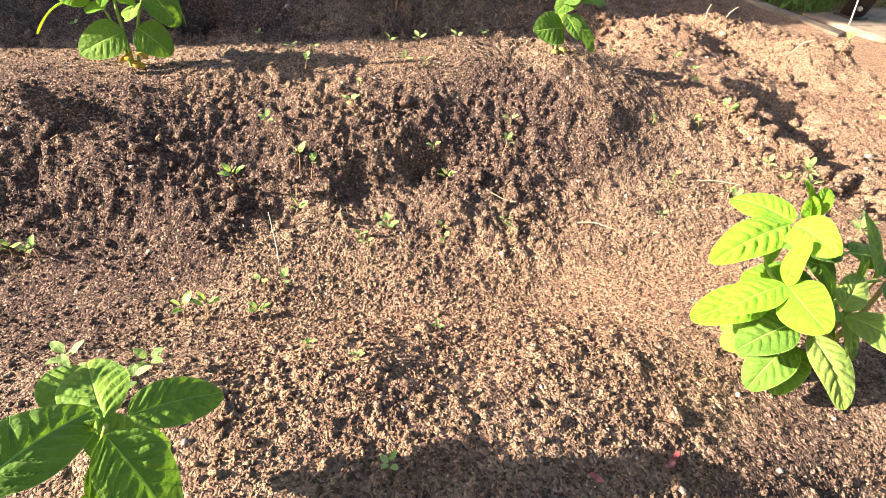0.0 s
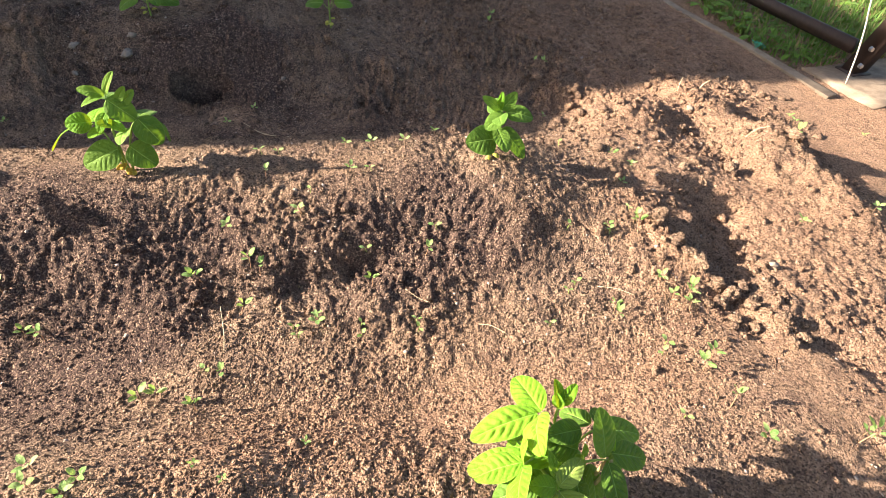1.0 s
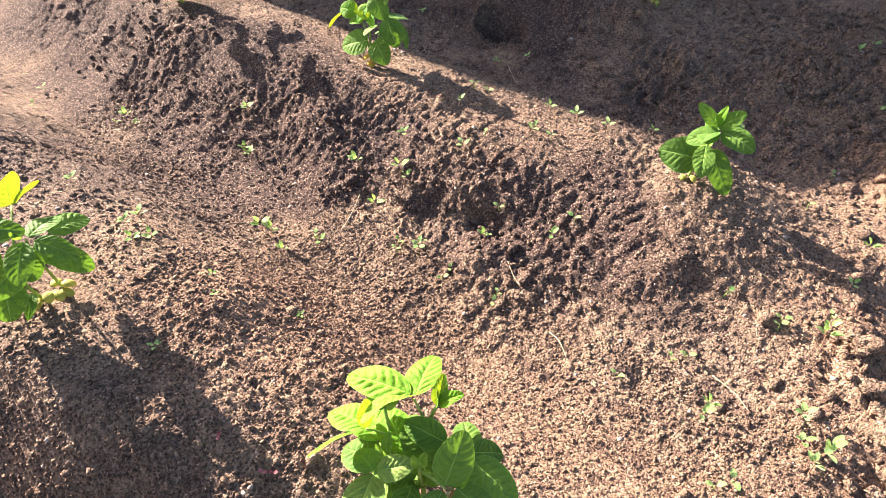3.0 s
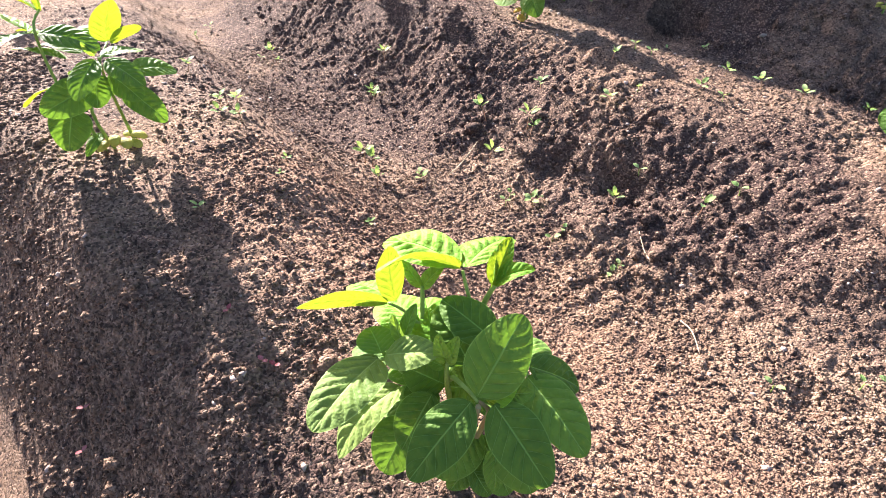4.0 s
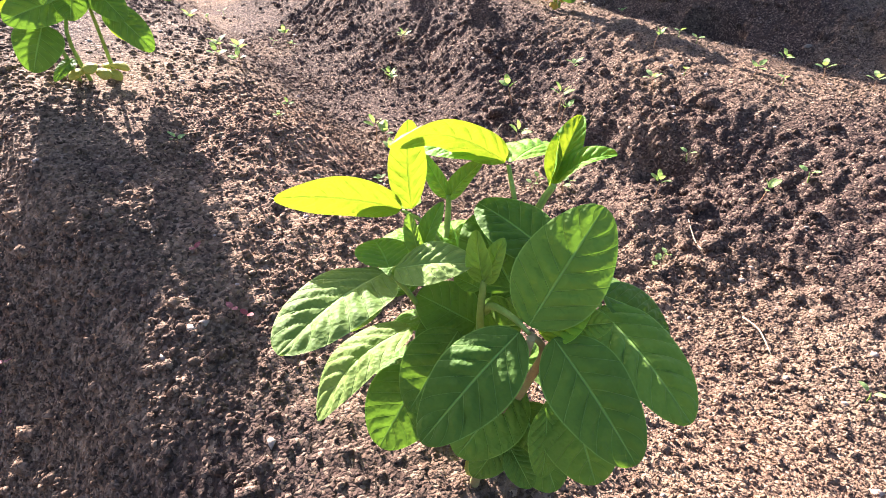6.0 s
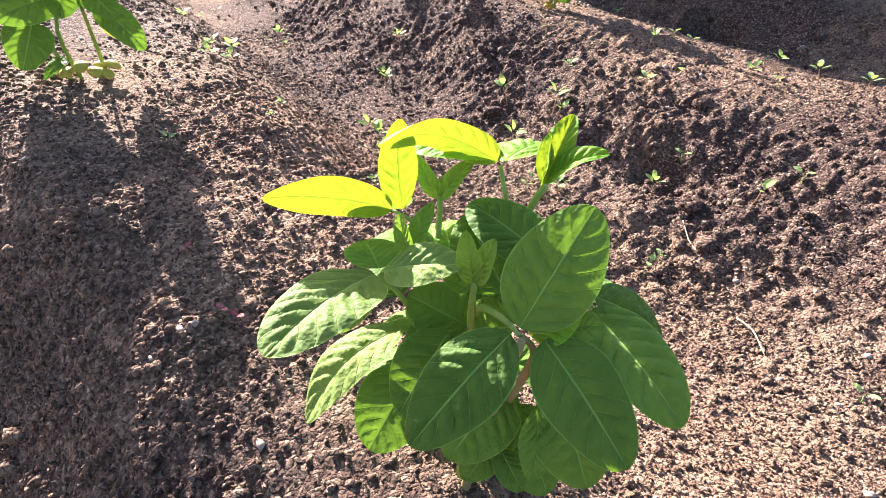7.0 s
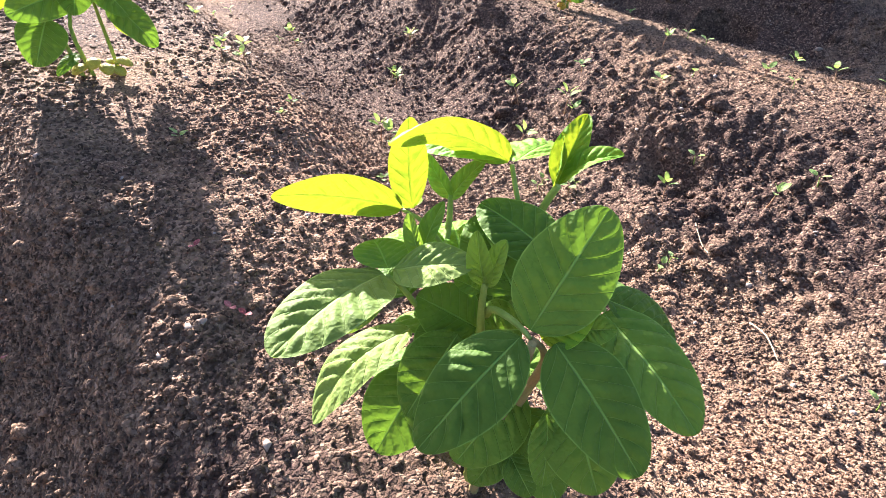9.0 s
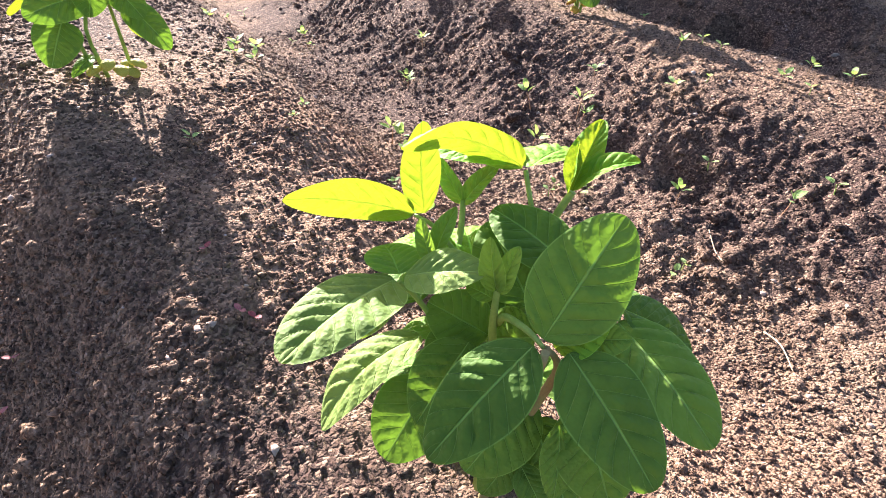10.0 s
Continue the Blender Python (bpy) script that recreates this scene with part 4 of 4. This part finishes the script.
def seedling(kind):
    """A weed seedling: thin stem, two seed leaves and, in two kinds, young true leaves."""
    p = thing("weed_seedling", (0, 0, 0), "tiny green weed seedling with a few small leaves in bare soil", "seedling", "weed seedlings in the bed")
    h = (0.014, 0.014, 0.024)[kind]
    stalk(p, ((0, 0, -0.004), (0.001, 0, h * 0.5), (0, 0.001, h)), (0.0008, 0.0007, 0.0006), "stem", REDSTEM if kind else STEM, 6)
    sets = ((0.013, 0.009, 2, 20, 0), (0.015, 0.008, 2, 28, 90), (0.013, 0.007, 2, 50, 40))
    count = (1, 2, 2)[kind]
    for k in range(count):
        l, w, n, pitch, turn = sets[k if kind < 2 else k + 1]
        for j in range(n):
            a = radians(turn + 180 * j + 12 * k)
            d = Vector((math.cos(a) * math.cos(radians(pitch)), math.sin(a) * math.cos(radians(pitch)), math.sin(radians(pitch))))
            b = Vector((0, 0, h + 0.003 * k)) + d * 0.003
            leaf(p, b, b + d * l, w, (0, 0, 1), 0.06, 0.15, material=SPROUT, nu=7, nv=4, blunt=0.8, quilt=0.0)
    return p


bean_near()
bean_large()
bean_ridge_left()
bean_ridge_right()
bean_plant(-0.70, -0.06, "young bean plant with round green lower leaves on a ridge",
           ((0.02, 0.0, 0.17), (-0.02, 0.01, 0.14)), ((170, 0.06, 0.085), (10, 0.06, 0.085)),
           ((30, 0.05, 0.14, 0, 0.08, 1), (200, 0.06, 0.15, 10, 0.08, 0), (-70, 0.05, 0.13, -10, 0.075, 0), (120, 0.05, 0.19, 15, 0.07, 1), (-20, 0.04, 0.20, 20, 0.065, 1)), 0.024, 5)
bean_plant(-0.12, 0.83, "shaded bean plant on a shaded soil ridge",
           ((0.0, 0.0, 0.1),), ((180, 0.05, 0.08), (0, 0.05, 0.08)), ((-60, 0.05, 0.10, -15, 0.07, 0), (60, 0.05, 0.12, 5, 0.07, 0)), 0.018, 3)
bean_plant(0.45, 0.94, "bean plant with yellowed seed leaves on a shaded soil ridge",
           ((0.0, 0.0, 0.11),), ((160, 0.07, 0.07), (20, 0.07, 0.07)), ((90, 0.05, 0.12, 0, 0.07, 0), (-30, 0.05, 0.14, 5, 0.07, 0)), 0.02, 5)
# Out of view, added so that its shadow falls along the ridge side.
bean_plant(-0.78, -1.02, "unseen bean plant added to shade the side of a ridge",
           ((0.02, 0.01, 0.13),), ((0, 0.06, 0.07), (180, 0.06, 0.07)), ((-30, 0.06, 0.12, -10, 0.08, 0), (90, 0.06, 0.13, 0, 0.08, 1), (210, 0.06, 0.13, 0, 0.08, 1)), 0.02, 4)

seedling_kinds = [seedling(k) for k in range(3)]


def sow(kind, grow, places):
    """Sets weed seedlings of one kind about the bed."""
    rng = random.Random(kind * 13 + len(places))
    for x, y in places:
        m = pose(x, y, height(x, y) - 0.001, rng.uniform(-14, 14), rng.uniform(-14, 14), rng.uniform(0, 360))
        copy_thing(seedling_kinds[kind], m @ Matrix.Scale(grow * rng.uniform(0.8, 1.2), 4))


sow(2, 1.25, ((-0.20, -0.26), (-0.11, -0.35), (0.19, -0.26), (0.29, -0.24), (0.31, -0.25), (0.27, -0.32), (0.55, -0.28), (0.67, -0.23), (0.25, -0.47), (0.11, -0.51), (0.14, -0.51), (0.22, -0.55), (0.32, -0.05), (1.18, -0.21), (1.22, -0.43), (1.05, -0.43), (1.17, -0.59), (1.17, -0.68), (1.16, 0.71), (1.06, 1.05), (1.20, 0.06)))
sow(2, 1.25, ((-0.51, -0.42), (1.19, -0.57), (1.23, -0.39), (1.06, -0.41), (1.08, 1.17), (1.20, 0.74)))
sow(1, 0.6, ((0.43, -0.69), (0.33, -0.77), (0.28, -0.74), (0.34, -0.89)))
sow(1, 1.0, ((0.08, -0.76), (0.24, -0.16), (0.43, -0.35), (0.40, -0.14), (0.51, -0.04), (0.57, 0.07), (0.65, 0.06), (0.50, 0.06), (1.19, -0.05), (1.19, -0.34), (1.20, -0.39), (1.19, -0.75), (1.656, -0.157), (2.03, 0.42), (2.24, 0.34), (-0.47, 0.44), (-0.24, 0.56)))
sow(1, 1.0, ((0.14, 0.43), (0.22, 0.49), (0.73, 0.13), (0.07, -0.73), (-0.15, -0.34), (1.26, 0.05), (-0.50, -0.42), (0.13, -0.78), (0.14, -0.75), (-0.12, -0.75), (-0.13, -0.34), (-0.22, -0.25), (2.04, 0.46), (1.89, -0.13), (1.39, -0.75)))
sow(0, 0.92, ((0.52, -0.39), (0.64, -0.39), (0.39, -0.38), (0.42, -0.09), (0.30, 0.05), (0.34, 0.05), (0.56, -0.04), (1.11, -0.21), (1.07, -0.70), (0.98, -0.34), (0.70, -0.18), (1.11, -0.54), (0.52, -0.37), (0.64, -0.37), (0.915, -0.425), (1.01, -0.19), (1.11, -0.19), (1.00, -0.32), (1.13, -0.51), (1.18, -0.14), (1.11, 0.40)))
sow(0, 0.92, ((1.08, 0.14), (0.43, -0.34), (0.38, -0.36), (-0.55, -0.45), (-0.79, -0.54), (-0.88, -0.47), (0.22, -0.45), (0.54, -0.21)))
sow(2, 1.9, ((1.37, -0.765), (1.805, 0.15)))
sow(2, 1.35, ((1.22, -0.40), (1.18, -0.18)))
for ob in seedling_kinds:
    for child in list(ob.children_recursive):
        bpy.data.objects.remove(child)
    bpy.data.objects.remove(ob)



# ---- straw, sticks and tiny red sprouts ----
def straw(points, radius=0.0011, material=STRAW, label="thin dry straw lying on the soil"):
    pts = [Vector((x, y, height(x, y) + up)) for x, y, up in points]
    ob = part("straw", tube(pts, [radius] * (len(pts) - 1) + [radius * 0.6], 6), material, None, label)
    return tagged(ob, label, "straw", "bits of straw on the bed")


straw(((0.243, -0.400, 0.002), (0.240, -0.365, 0.012), (0.232, -0.318, 0.030)))
straw(((0.770, -0.392, 0.003), (0.795, -0.404, 0.008), (0.825, -0.432, 0.003)), 0.0009)
straw(((0.192, 0.424, 0.003), (0.26, 0.35, 0.006), (0.36, 0.24, 0.004)), 0.0012)
straw(((1.615, 0.515, 0.0), (1.618, 0.522, 0.025), (1.622, 0.520, 0.045)), 0.0016)
straw(((1.694, 0.519, 0.0), (1.700, 0.515, 0.025), (1.715, 0.505, 0.050)), 0.0016)
straw(((1.69, 0.205, 0.003), (1.72, 0.207, 0.008), (1.75, 0.195, 0.003)), 0.0013)
straw(((1.05, -0.33, 0.003), (1.09, -0.345, 0.006), (1.12, -0.372, 0.003)), 0.0008)
straw(((0.62, -0.30, 0.003), (0.65, -0.322, 0.005), (0.67, -0.335, 0.003)), 0.0008)
straw(((1.90, 0.30, 0.003), (1.97, 0.33, 0.006), (2.06, 0.35, 0.003)), 0.0014)

for x, y in ((0.598, -0.921), (0.609, -0.913), (0.518, -0.925), (0.500, -1.108), (0.47, -1.09)):
    p = thing("red_sprout", (x, y, height(x, y)), "tiny sprout with crimson seed leaves in the soil", "seedling", "red sprouts in the bed")
    for a in (20, 200):
        d = Vector((math.cos(radians(a + x * 900)), math.sin(radians(a + x * 900)), 0.35))
        o = Vector((x, y, height(x, y) + 0.006))
        leaf(p, o, o + d * 0.007, 0.005, (0, 0, 1), 0.05, 0.1, material=RED, nu=6, nv=4, quilt=0.0)
    stalk(p, (Vector((x, y, height(x, y) - 0.003)), Vector((x, y, height(x, y) + 0.006))), (0.0006, 0.0005), "stem", REDSTEM, 5)


# ---- kerb, post and verge ----
def box(x0, x1, y0, y1, z0, z1, bevel=0.006, cuts=0, rough=0.0):
    bm = bmesh.new()
    bmesh.ops.create_cube(bm, size=1.0)
    for v in bm.verts:
        v.co = Vector(((x0 + x1) / 2 + v.co.x * (x1 - x0), (y0 + y1) / 2 + v.co.y * (y1 - y0), (z0 + z1) / 2 + v.co.z * (z1 - z0)))
    bmesh.ops.bevel(bm, geom=bm.edges[:], offset=bevel, segments=2, affect="EDGES")
    if cuts:
        bmesh.ops.subdivide_edges(bm, edges=bm.edges[:], cuts=cuts, use_grid_fill=True)
        for v in bm.verts:
            v.co += noise.noise_vector(v.co * 9.0) * rough
    for f in bm.faces:
        f.smooth = True
    return bm


def solid(name, bm, material, label, category, kind=""):
    me = bpy.data.meshes.new(name)
    bm.to_mesh(me)
    bm.free()
    me.materials.append(material)
    return tagged(new(name, me), label, category, kind=kind)


def skewed(bm, x0, y0, turn):
    bmesh.ops.rotate(bm, verts=bm.verts[:], cent=(x0, y0, 0), matrix=Matrix.Rotation(radians(turn), 3, "Z"))
    return bm


TURN = 10.4
kerb = solid("kerb", skewed(box(2.258, 2.334, 0.62, 4.6, -0.36, -0.180, 0.016, 7, 0.014), 2.29, 0.89, TURN), CONCRETE, "weathered concrete kerb dividing the bed from the grass", "kerb", "structure")
pad = solid("concrete_pad", skewed(box(2.36, 2.90, 0.52, 0.908, -0.36, -0.183, 0.015, 5, 0.006), 2.354, 0.908, TURN), CONCRETE, "worn concrete footing slab dusted with soil", "slab", "structure")

post = thing("steel_frame", (2.59, 0.85, -0.184), "leaning dark brown steel post bolted to a low rail", "frame")
inv = Matrix.Translation(post.location).inverted()
for nm, bm, mat in (("base_plate", box(2.542, 2.64, 0.806, 0.90, -0.186, -0.176, 0.002), STEEL),
                    ("post", box(2.552, 2.622, 0.816, 0.884, -0.178, 1.5, 0.004), STEEL),
                    ("rail", box(2.560, 2.588, 0.886, 4.2, -0.118, -0.062, 0.003), STEEL)):
    if nm == "post":
        for v in bm.verts:
            v.co.x += 0.22 * (v.co.z + 0.178)
            v.co.y -= 0.19 * (v.co.z + 0.178)
    part(nm, skewed(bm, 2.552, 0.816, TURN), mat, post).matrix_parent_inverse = inv
for bx, bz in ((2.570, -0.070), (2.562, -0.140)):
    bm = bmesh.new()
    bmesh.ops.create_cone(bm, cap_ends=True, segments=6, radius1=0.011, radius2=0.009, depth=0.012, matrix=Matrix.Translation((bx, 0.812, bz)) @ Matrix.Rotation(radians(90), 4, "X"))
    part("bolt", bm, ZINC, post, "zinc-plated hexagon bolt").matrix_parent_inverse = inv
cord = solid("string", tube(((2.472, 0.747, -0.184), (2.452, 0.747, -0.06), (2.425, 0.748, 0.05), (2.396, 0.750, 0.141), (2.30, 0.76, 0.5)), (0.003, 0.003, 0.003, 0.003, 0.003), 6), STRING, "pale string hanging beside the steel post", "string")

# crumpled scrap of plastic net on the kerb
bm = bmesh.new()
rng = random.Random(8)
for k in range(9):
    for ax in (0, 1):
        pts = []
        for j in range(6):
            u, v = (j / 5, k / 8) if ax else (k / 8, j / 5)
            q = Vector((2.262 + 0.050 * u + 0.012 * v, 1.075 + 0.060 * v, -0.178 + 0.020 * math.sin(3 * u + 2 * v) + 0.010 * rng.random()))
            pts.append(q)
        strand = tube(pts, [0.0011] * 6, 4)
        tmp = bpy.data.meshes.new("strand")
        strand.to_mesh(tmp)
        strand.free()
        bm.from_mesh(tmp)
        bpy.data.meshes.remove(tmp)
solid("net_scrap", bm, NETTING, "crumpled scrap of green plastic netting on a kerb", "netting")

# loose stones in the shaded bed
for x, y, size, turn in ((-0.335, 0.713, 0.016, 20), (-0.172, 0.677, 0.021, 70), (-0.326, 0.636, 0.011, 130), (-0.163, 0.736, 0.014, 10), (0.30, 0.62, 0.009, 50), (1.62, 0.42, 0.014, 80), (1.36, -0.36, 0.012, 15), (1.50, -0.30, 0.011, 160)):
    bm = bmesh.new()
    bmesh.ops.create_icosphere(bm, subdivisions=3, radius=1.0)
    for v in bm.verts:
        d = 1 + 0.35 * noise.noise(v.co * 1.3 + Vector((x * 50, y * 50, 0))) + 0.10 * noise.noise(v.co * 4.0)
        v.co = Vector((v.co.x * size * d, v.co.y * size * 0.75 * d, v.co.z * size * 0.6 * d))
    for f in bm.faces:
        f.smooth = True
    stone = solid("stone", bm, STONE, "small pale stone lying on the soil", "stone")
    stone.matrix_world = pose(x, y, height(x, y) + size * 0.25, 8, -6, turn)
    tagged(stone, "small pale stone lying on the soil", "stone", "stones on the bed")


def soil_clod(x, y, size, turn):
    """A lump of soil broken out of the bed, half sunk in it."""
    bm = bmesh.new()
    bmesh.ops.create_icosphere(bm, subdivisions=4, radius=1.0)
    off = Vector((x * 37, y * 53, size * 900))
    for v in bm.verts:
        c = v.co.copy()
        d = 1 + 0.45 * noise.noise(c * 1.2 + off) + 0.22 * noise.noise(c * 2.9 + off) + 0.12 * noise.noise(c * 7.0 + off) + 0.07 * noise.noise(c * 17.0 + off)
        v.co = Vector((c.x * size * d, c.y * size * 0.82 * d, c.z * size * 0.72 * d))
    for f in bm.faces:
        f.smooth = True
    clod = solid("soil_clod", bm, CRUMB, "crumbly brown lump of dry soil lying on the bed", "clod")
    clod.matrix_world = pose(x, y, height(x, y) + size * 0.18, 10 * math.sin(turn), 10 * math.cos(turn), turn)
    tagged(clod, "crumbly brown lump of dry soil lying on the bed", "clod", "clods along the broken edge")


for x, y, size, turn in ((1.325, -0.353, 0.022, 10), (1.311, -0.404, 0.019, 70), (1.275, -0.410, 0.013, 130), (1.345, -0.388, 0.024, 40), (1.385, -0.362, 0.021, 95), (1.318, -0.452, 0.017, 150),
                         (1.412, -0.475, 0.020, 20), (1.436, -0.520, 0.016, 75), (1.350, -0.478, 0.015, 110), (1.368, -0.425, 0.016, 165), (1.268, -0.240, 0.026, 35), (1.298, -0.300, 0.028, 80),
                         (1.238, -0.185, 0.022, 15), (1.284, -0.268, 0.020, 120), (1.590, 0.085, 0.024, 60), (1.480, 0.100, 0.021, 140), (1.430, 0.060, 0.018, 5), (1.822, 0.165, 0.024, 100),
                         (1.880, 0.195, 0.020, 30), (1.545, 0.310, 0.015, 45), (1.400, -0.535, 0.014, 85), (1.460, -0.480, 0.013, 155), (1.390, -0.400, 0.012, 10), (1.300, -0.475, 0.012, 60)):
    soil_clod(x, y, size, turn)


def verge_weed(x, y, size, seed):
    """A broad-leaved weed of the verge: a loose rosette on short stalks."""
    z = float(landform(x, y))
    p = thing("verge_weed", (x, y, z), "broad-leaved green weed growing in the verge grass", "weed", "weeds in the verge")
    rng = random.Random(seed)
    o = Vector((x, y, z))
    for k in range(8):
        a = k * 2.4 + rng.uniform(-0.3, 0.3)
        d = Vector((math.cos(a), math.sin(a), rng.uniform(0.3, 1.1))).normalized()
        b = o + d * size * rng.uniform(0.5, 0.9)
        stalk(p, (o, o.lerp(b, 0.5) + Vector((0, 0, 0.008)), b), (0.0018, 0.0014, 0.001))
        tip = b + Vector((d.x, d.y, d.z - 0.7)).normalized() * size * rng.uniform(0.7, 1.0)
        leaf(p, b, tip, size * 0.36, (d.x * -0.3, d.y * -0.3, 1.0), 0.1, 0.12, nu=12, nv=8)
    return p


for k, (x, y, size) in enumerate(((2.42, 1.02, 0.07), (2.36, 1.22, 0.08), (2.44, 1.30, 0.09), (2.33, 1.40, 0.08), (2.40, 1.50, 0.10), (2.29, 1.62, 0.08), (2.36, 1.78, 0.11), (2.50, 1.12, 0.07), (2.75, 1.25, 0.11), (2.66, 1.45, 0.10), (2.86, 1.50, 0.12))):
    verge_weed(x, y, size, 40 + k)


def build_grass():
    """Blades on the verge beyond the kerb."""
    rng = np.random.default_rng(5)
    n = 26000
    x = 2.30 + rng.uniform(0, 1, n) ** 1.2 * 2.8
    y = rng.uniform(0.6, 4.6, n)
    keep = (y > 0.905 + 0.183 * (x - 2.354)) & (x > 2.345 - 0.183 * (y - 0.89)) & (value_noise(x, y, 0.25, 91) + rng.uniform(-0.5, 0.5, n) > -0.35)
    x, y = x[keep], y[keep]
    n = len(x)
    z = landform(x, y)
    l = rng.uniform(0.03, 0.13, n) * np.where(x > 2.60 - 0.183 * (y - 0.88), 1.6, 1.0)
    w = rng.uniform(0.002, 0.0045, n)
    a = rng.uniform(0, 6.283, n)
    lean = rng.uniform(0.15, 1.5, n)
    verts = np.zeros((n, 8, 3))
    for k, (s, ww) in enumerate(((0, 1.0), (0.35, 0.95), (0.7, 0.7), (1.0, 0.1))):
        out = l * lean * s ** 1.8 * 0.75
        cx, cy, cz = x + np.cos(a) * out, y + np.sin(a) * out, z - 0.01 + l * s * (1 - 0.35 * lean * s)
        for e, sg in enumerate((-1, 1)):
            verts[:, 2 * k + e] = np.stack([cx - np.sin(a) * w * ww * sg, cy + np.cos(a) * w * ww * sg, cz], 1)
    q = np.array([[0, 1, 3, 2], [2, 3, 5, 4], [4, 5, 7, 6]])
    me = mesh_from("grass", verts.reshape(-1, 3), (q[None] + (np.arange(n) * 8)[:, None, None]).reshape(-1, 4))
    me.uv_layers.new(name="UVMap")
    me.materials.append(GRASS)
    me.uv_layers["UVMap"].data.foreach_set("uv", np.tile(np.array([0.1, 0.3, 0.1, 0.7, 0.4, 0.7, 0.4, 0.3] * 3, np.float32), n))
    return tagged(new("grass", me), "rank green grass growing beside the kerb", "grass", kind="stuff")


build_grass()

# unseen slab added off to the side, its edge cut to shade the far bed
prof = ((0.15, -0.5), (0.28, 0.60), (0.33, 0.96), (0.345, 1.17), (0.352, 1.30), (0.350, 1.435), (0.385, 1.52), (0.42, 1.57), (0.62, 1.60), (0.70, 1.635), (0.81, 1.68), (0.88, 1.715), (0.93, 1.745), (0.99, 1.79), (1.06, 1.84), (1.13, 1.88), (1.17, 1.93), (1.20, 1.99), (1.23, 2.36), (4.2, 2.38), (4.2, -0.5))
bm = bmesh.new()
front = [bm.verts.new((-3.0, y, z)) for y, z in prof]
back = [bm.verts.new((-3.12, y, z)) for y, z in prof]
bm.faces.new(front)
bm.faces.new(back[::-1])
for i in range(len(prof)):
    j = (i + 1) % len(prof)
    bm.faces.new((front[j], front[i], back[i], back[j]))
solid("shade_blocker", bm, BLOCKER, "plain unseen slab added to cast shade over the far bed", "wall", "structure")

# ---- soil, last of the large pieces ----
build_ground()
NEAR = ((0.2, 1.25, -1.15, -0.35), 0.42)
build_crumbs("soil_grains", "fine crumbly soil grains covering the bed", CRUMB, 130000, (0.0015, 0.4, 0.0038),
             (NEAR, ((-0.7, 1.3, -0.6, 0.15), 0.33), ((-1.3, 2.0, -1.1, 0.3), 0.22)), 2, True)
build_crumbs("soil_crumbs", "small loose soil crumbs lying on the bed", CRUMB, 30000, (0.0024, 0.40, 0.0062),
             (NEAR, ((-0.7, 1.3, -0.6, 0.15), 0.26), ((-1.3, 2.0, -1.1, 1.1), 0.18), ((-0.8, 2.1, 0.2, 1.5), 0.14), ((-0.4, 0.6, -0.88, -0.45), 0.20)), 3)
build_crumbs("soil_lumps", "small lumps of soil lying in the shaded bed", CRUMB, 11000, (0.0056, 0.5, 0.019),
             (((-0.8, 2.0, 0.15, 1.6), 0.80), ((0.9, 2.15, 0.40, 1.6), 0.30), ((1.05, 2.0, -0.9, 0.5), 0.09)), 6)
build_crumbs("soil_clods", "larger broken clods of dry soil", CRUMB, 2400, (0.006, 0.45, 0.022),
             (((-0.9, 0.8, -0.36, -0.08), 0.25), ((1.1, 1.9, -0.9, 0.45), 0.11), ((0.2, 1.2, -1.15, -0.3), 0.025), ((-0.8, 2.1, 0.2, 1.5), 0.35),
              ((1.18, 1.48, -0.52, 0.02), 0.12)), 4)
build_crumbs("slope_crumbs", "loose crumbs of soil lying on the side of the ridge", CRUMB, 9000, (0.0026, 0.45, 0.009),
             (((-0.4, 0.8, -1.18, -0.94), 1.0),), 12)
build_crumbs("pebbles", "pale grit and small pebbles among the soil", PEBBLE, 2800, (0.0020, 0.45, 0.0050),
             (((-0.7, 1.6, -1.15, 0.5), 0.45), ((-0.8, 2.0, 0.2, 1.4), 0.55)), 9)
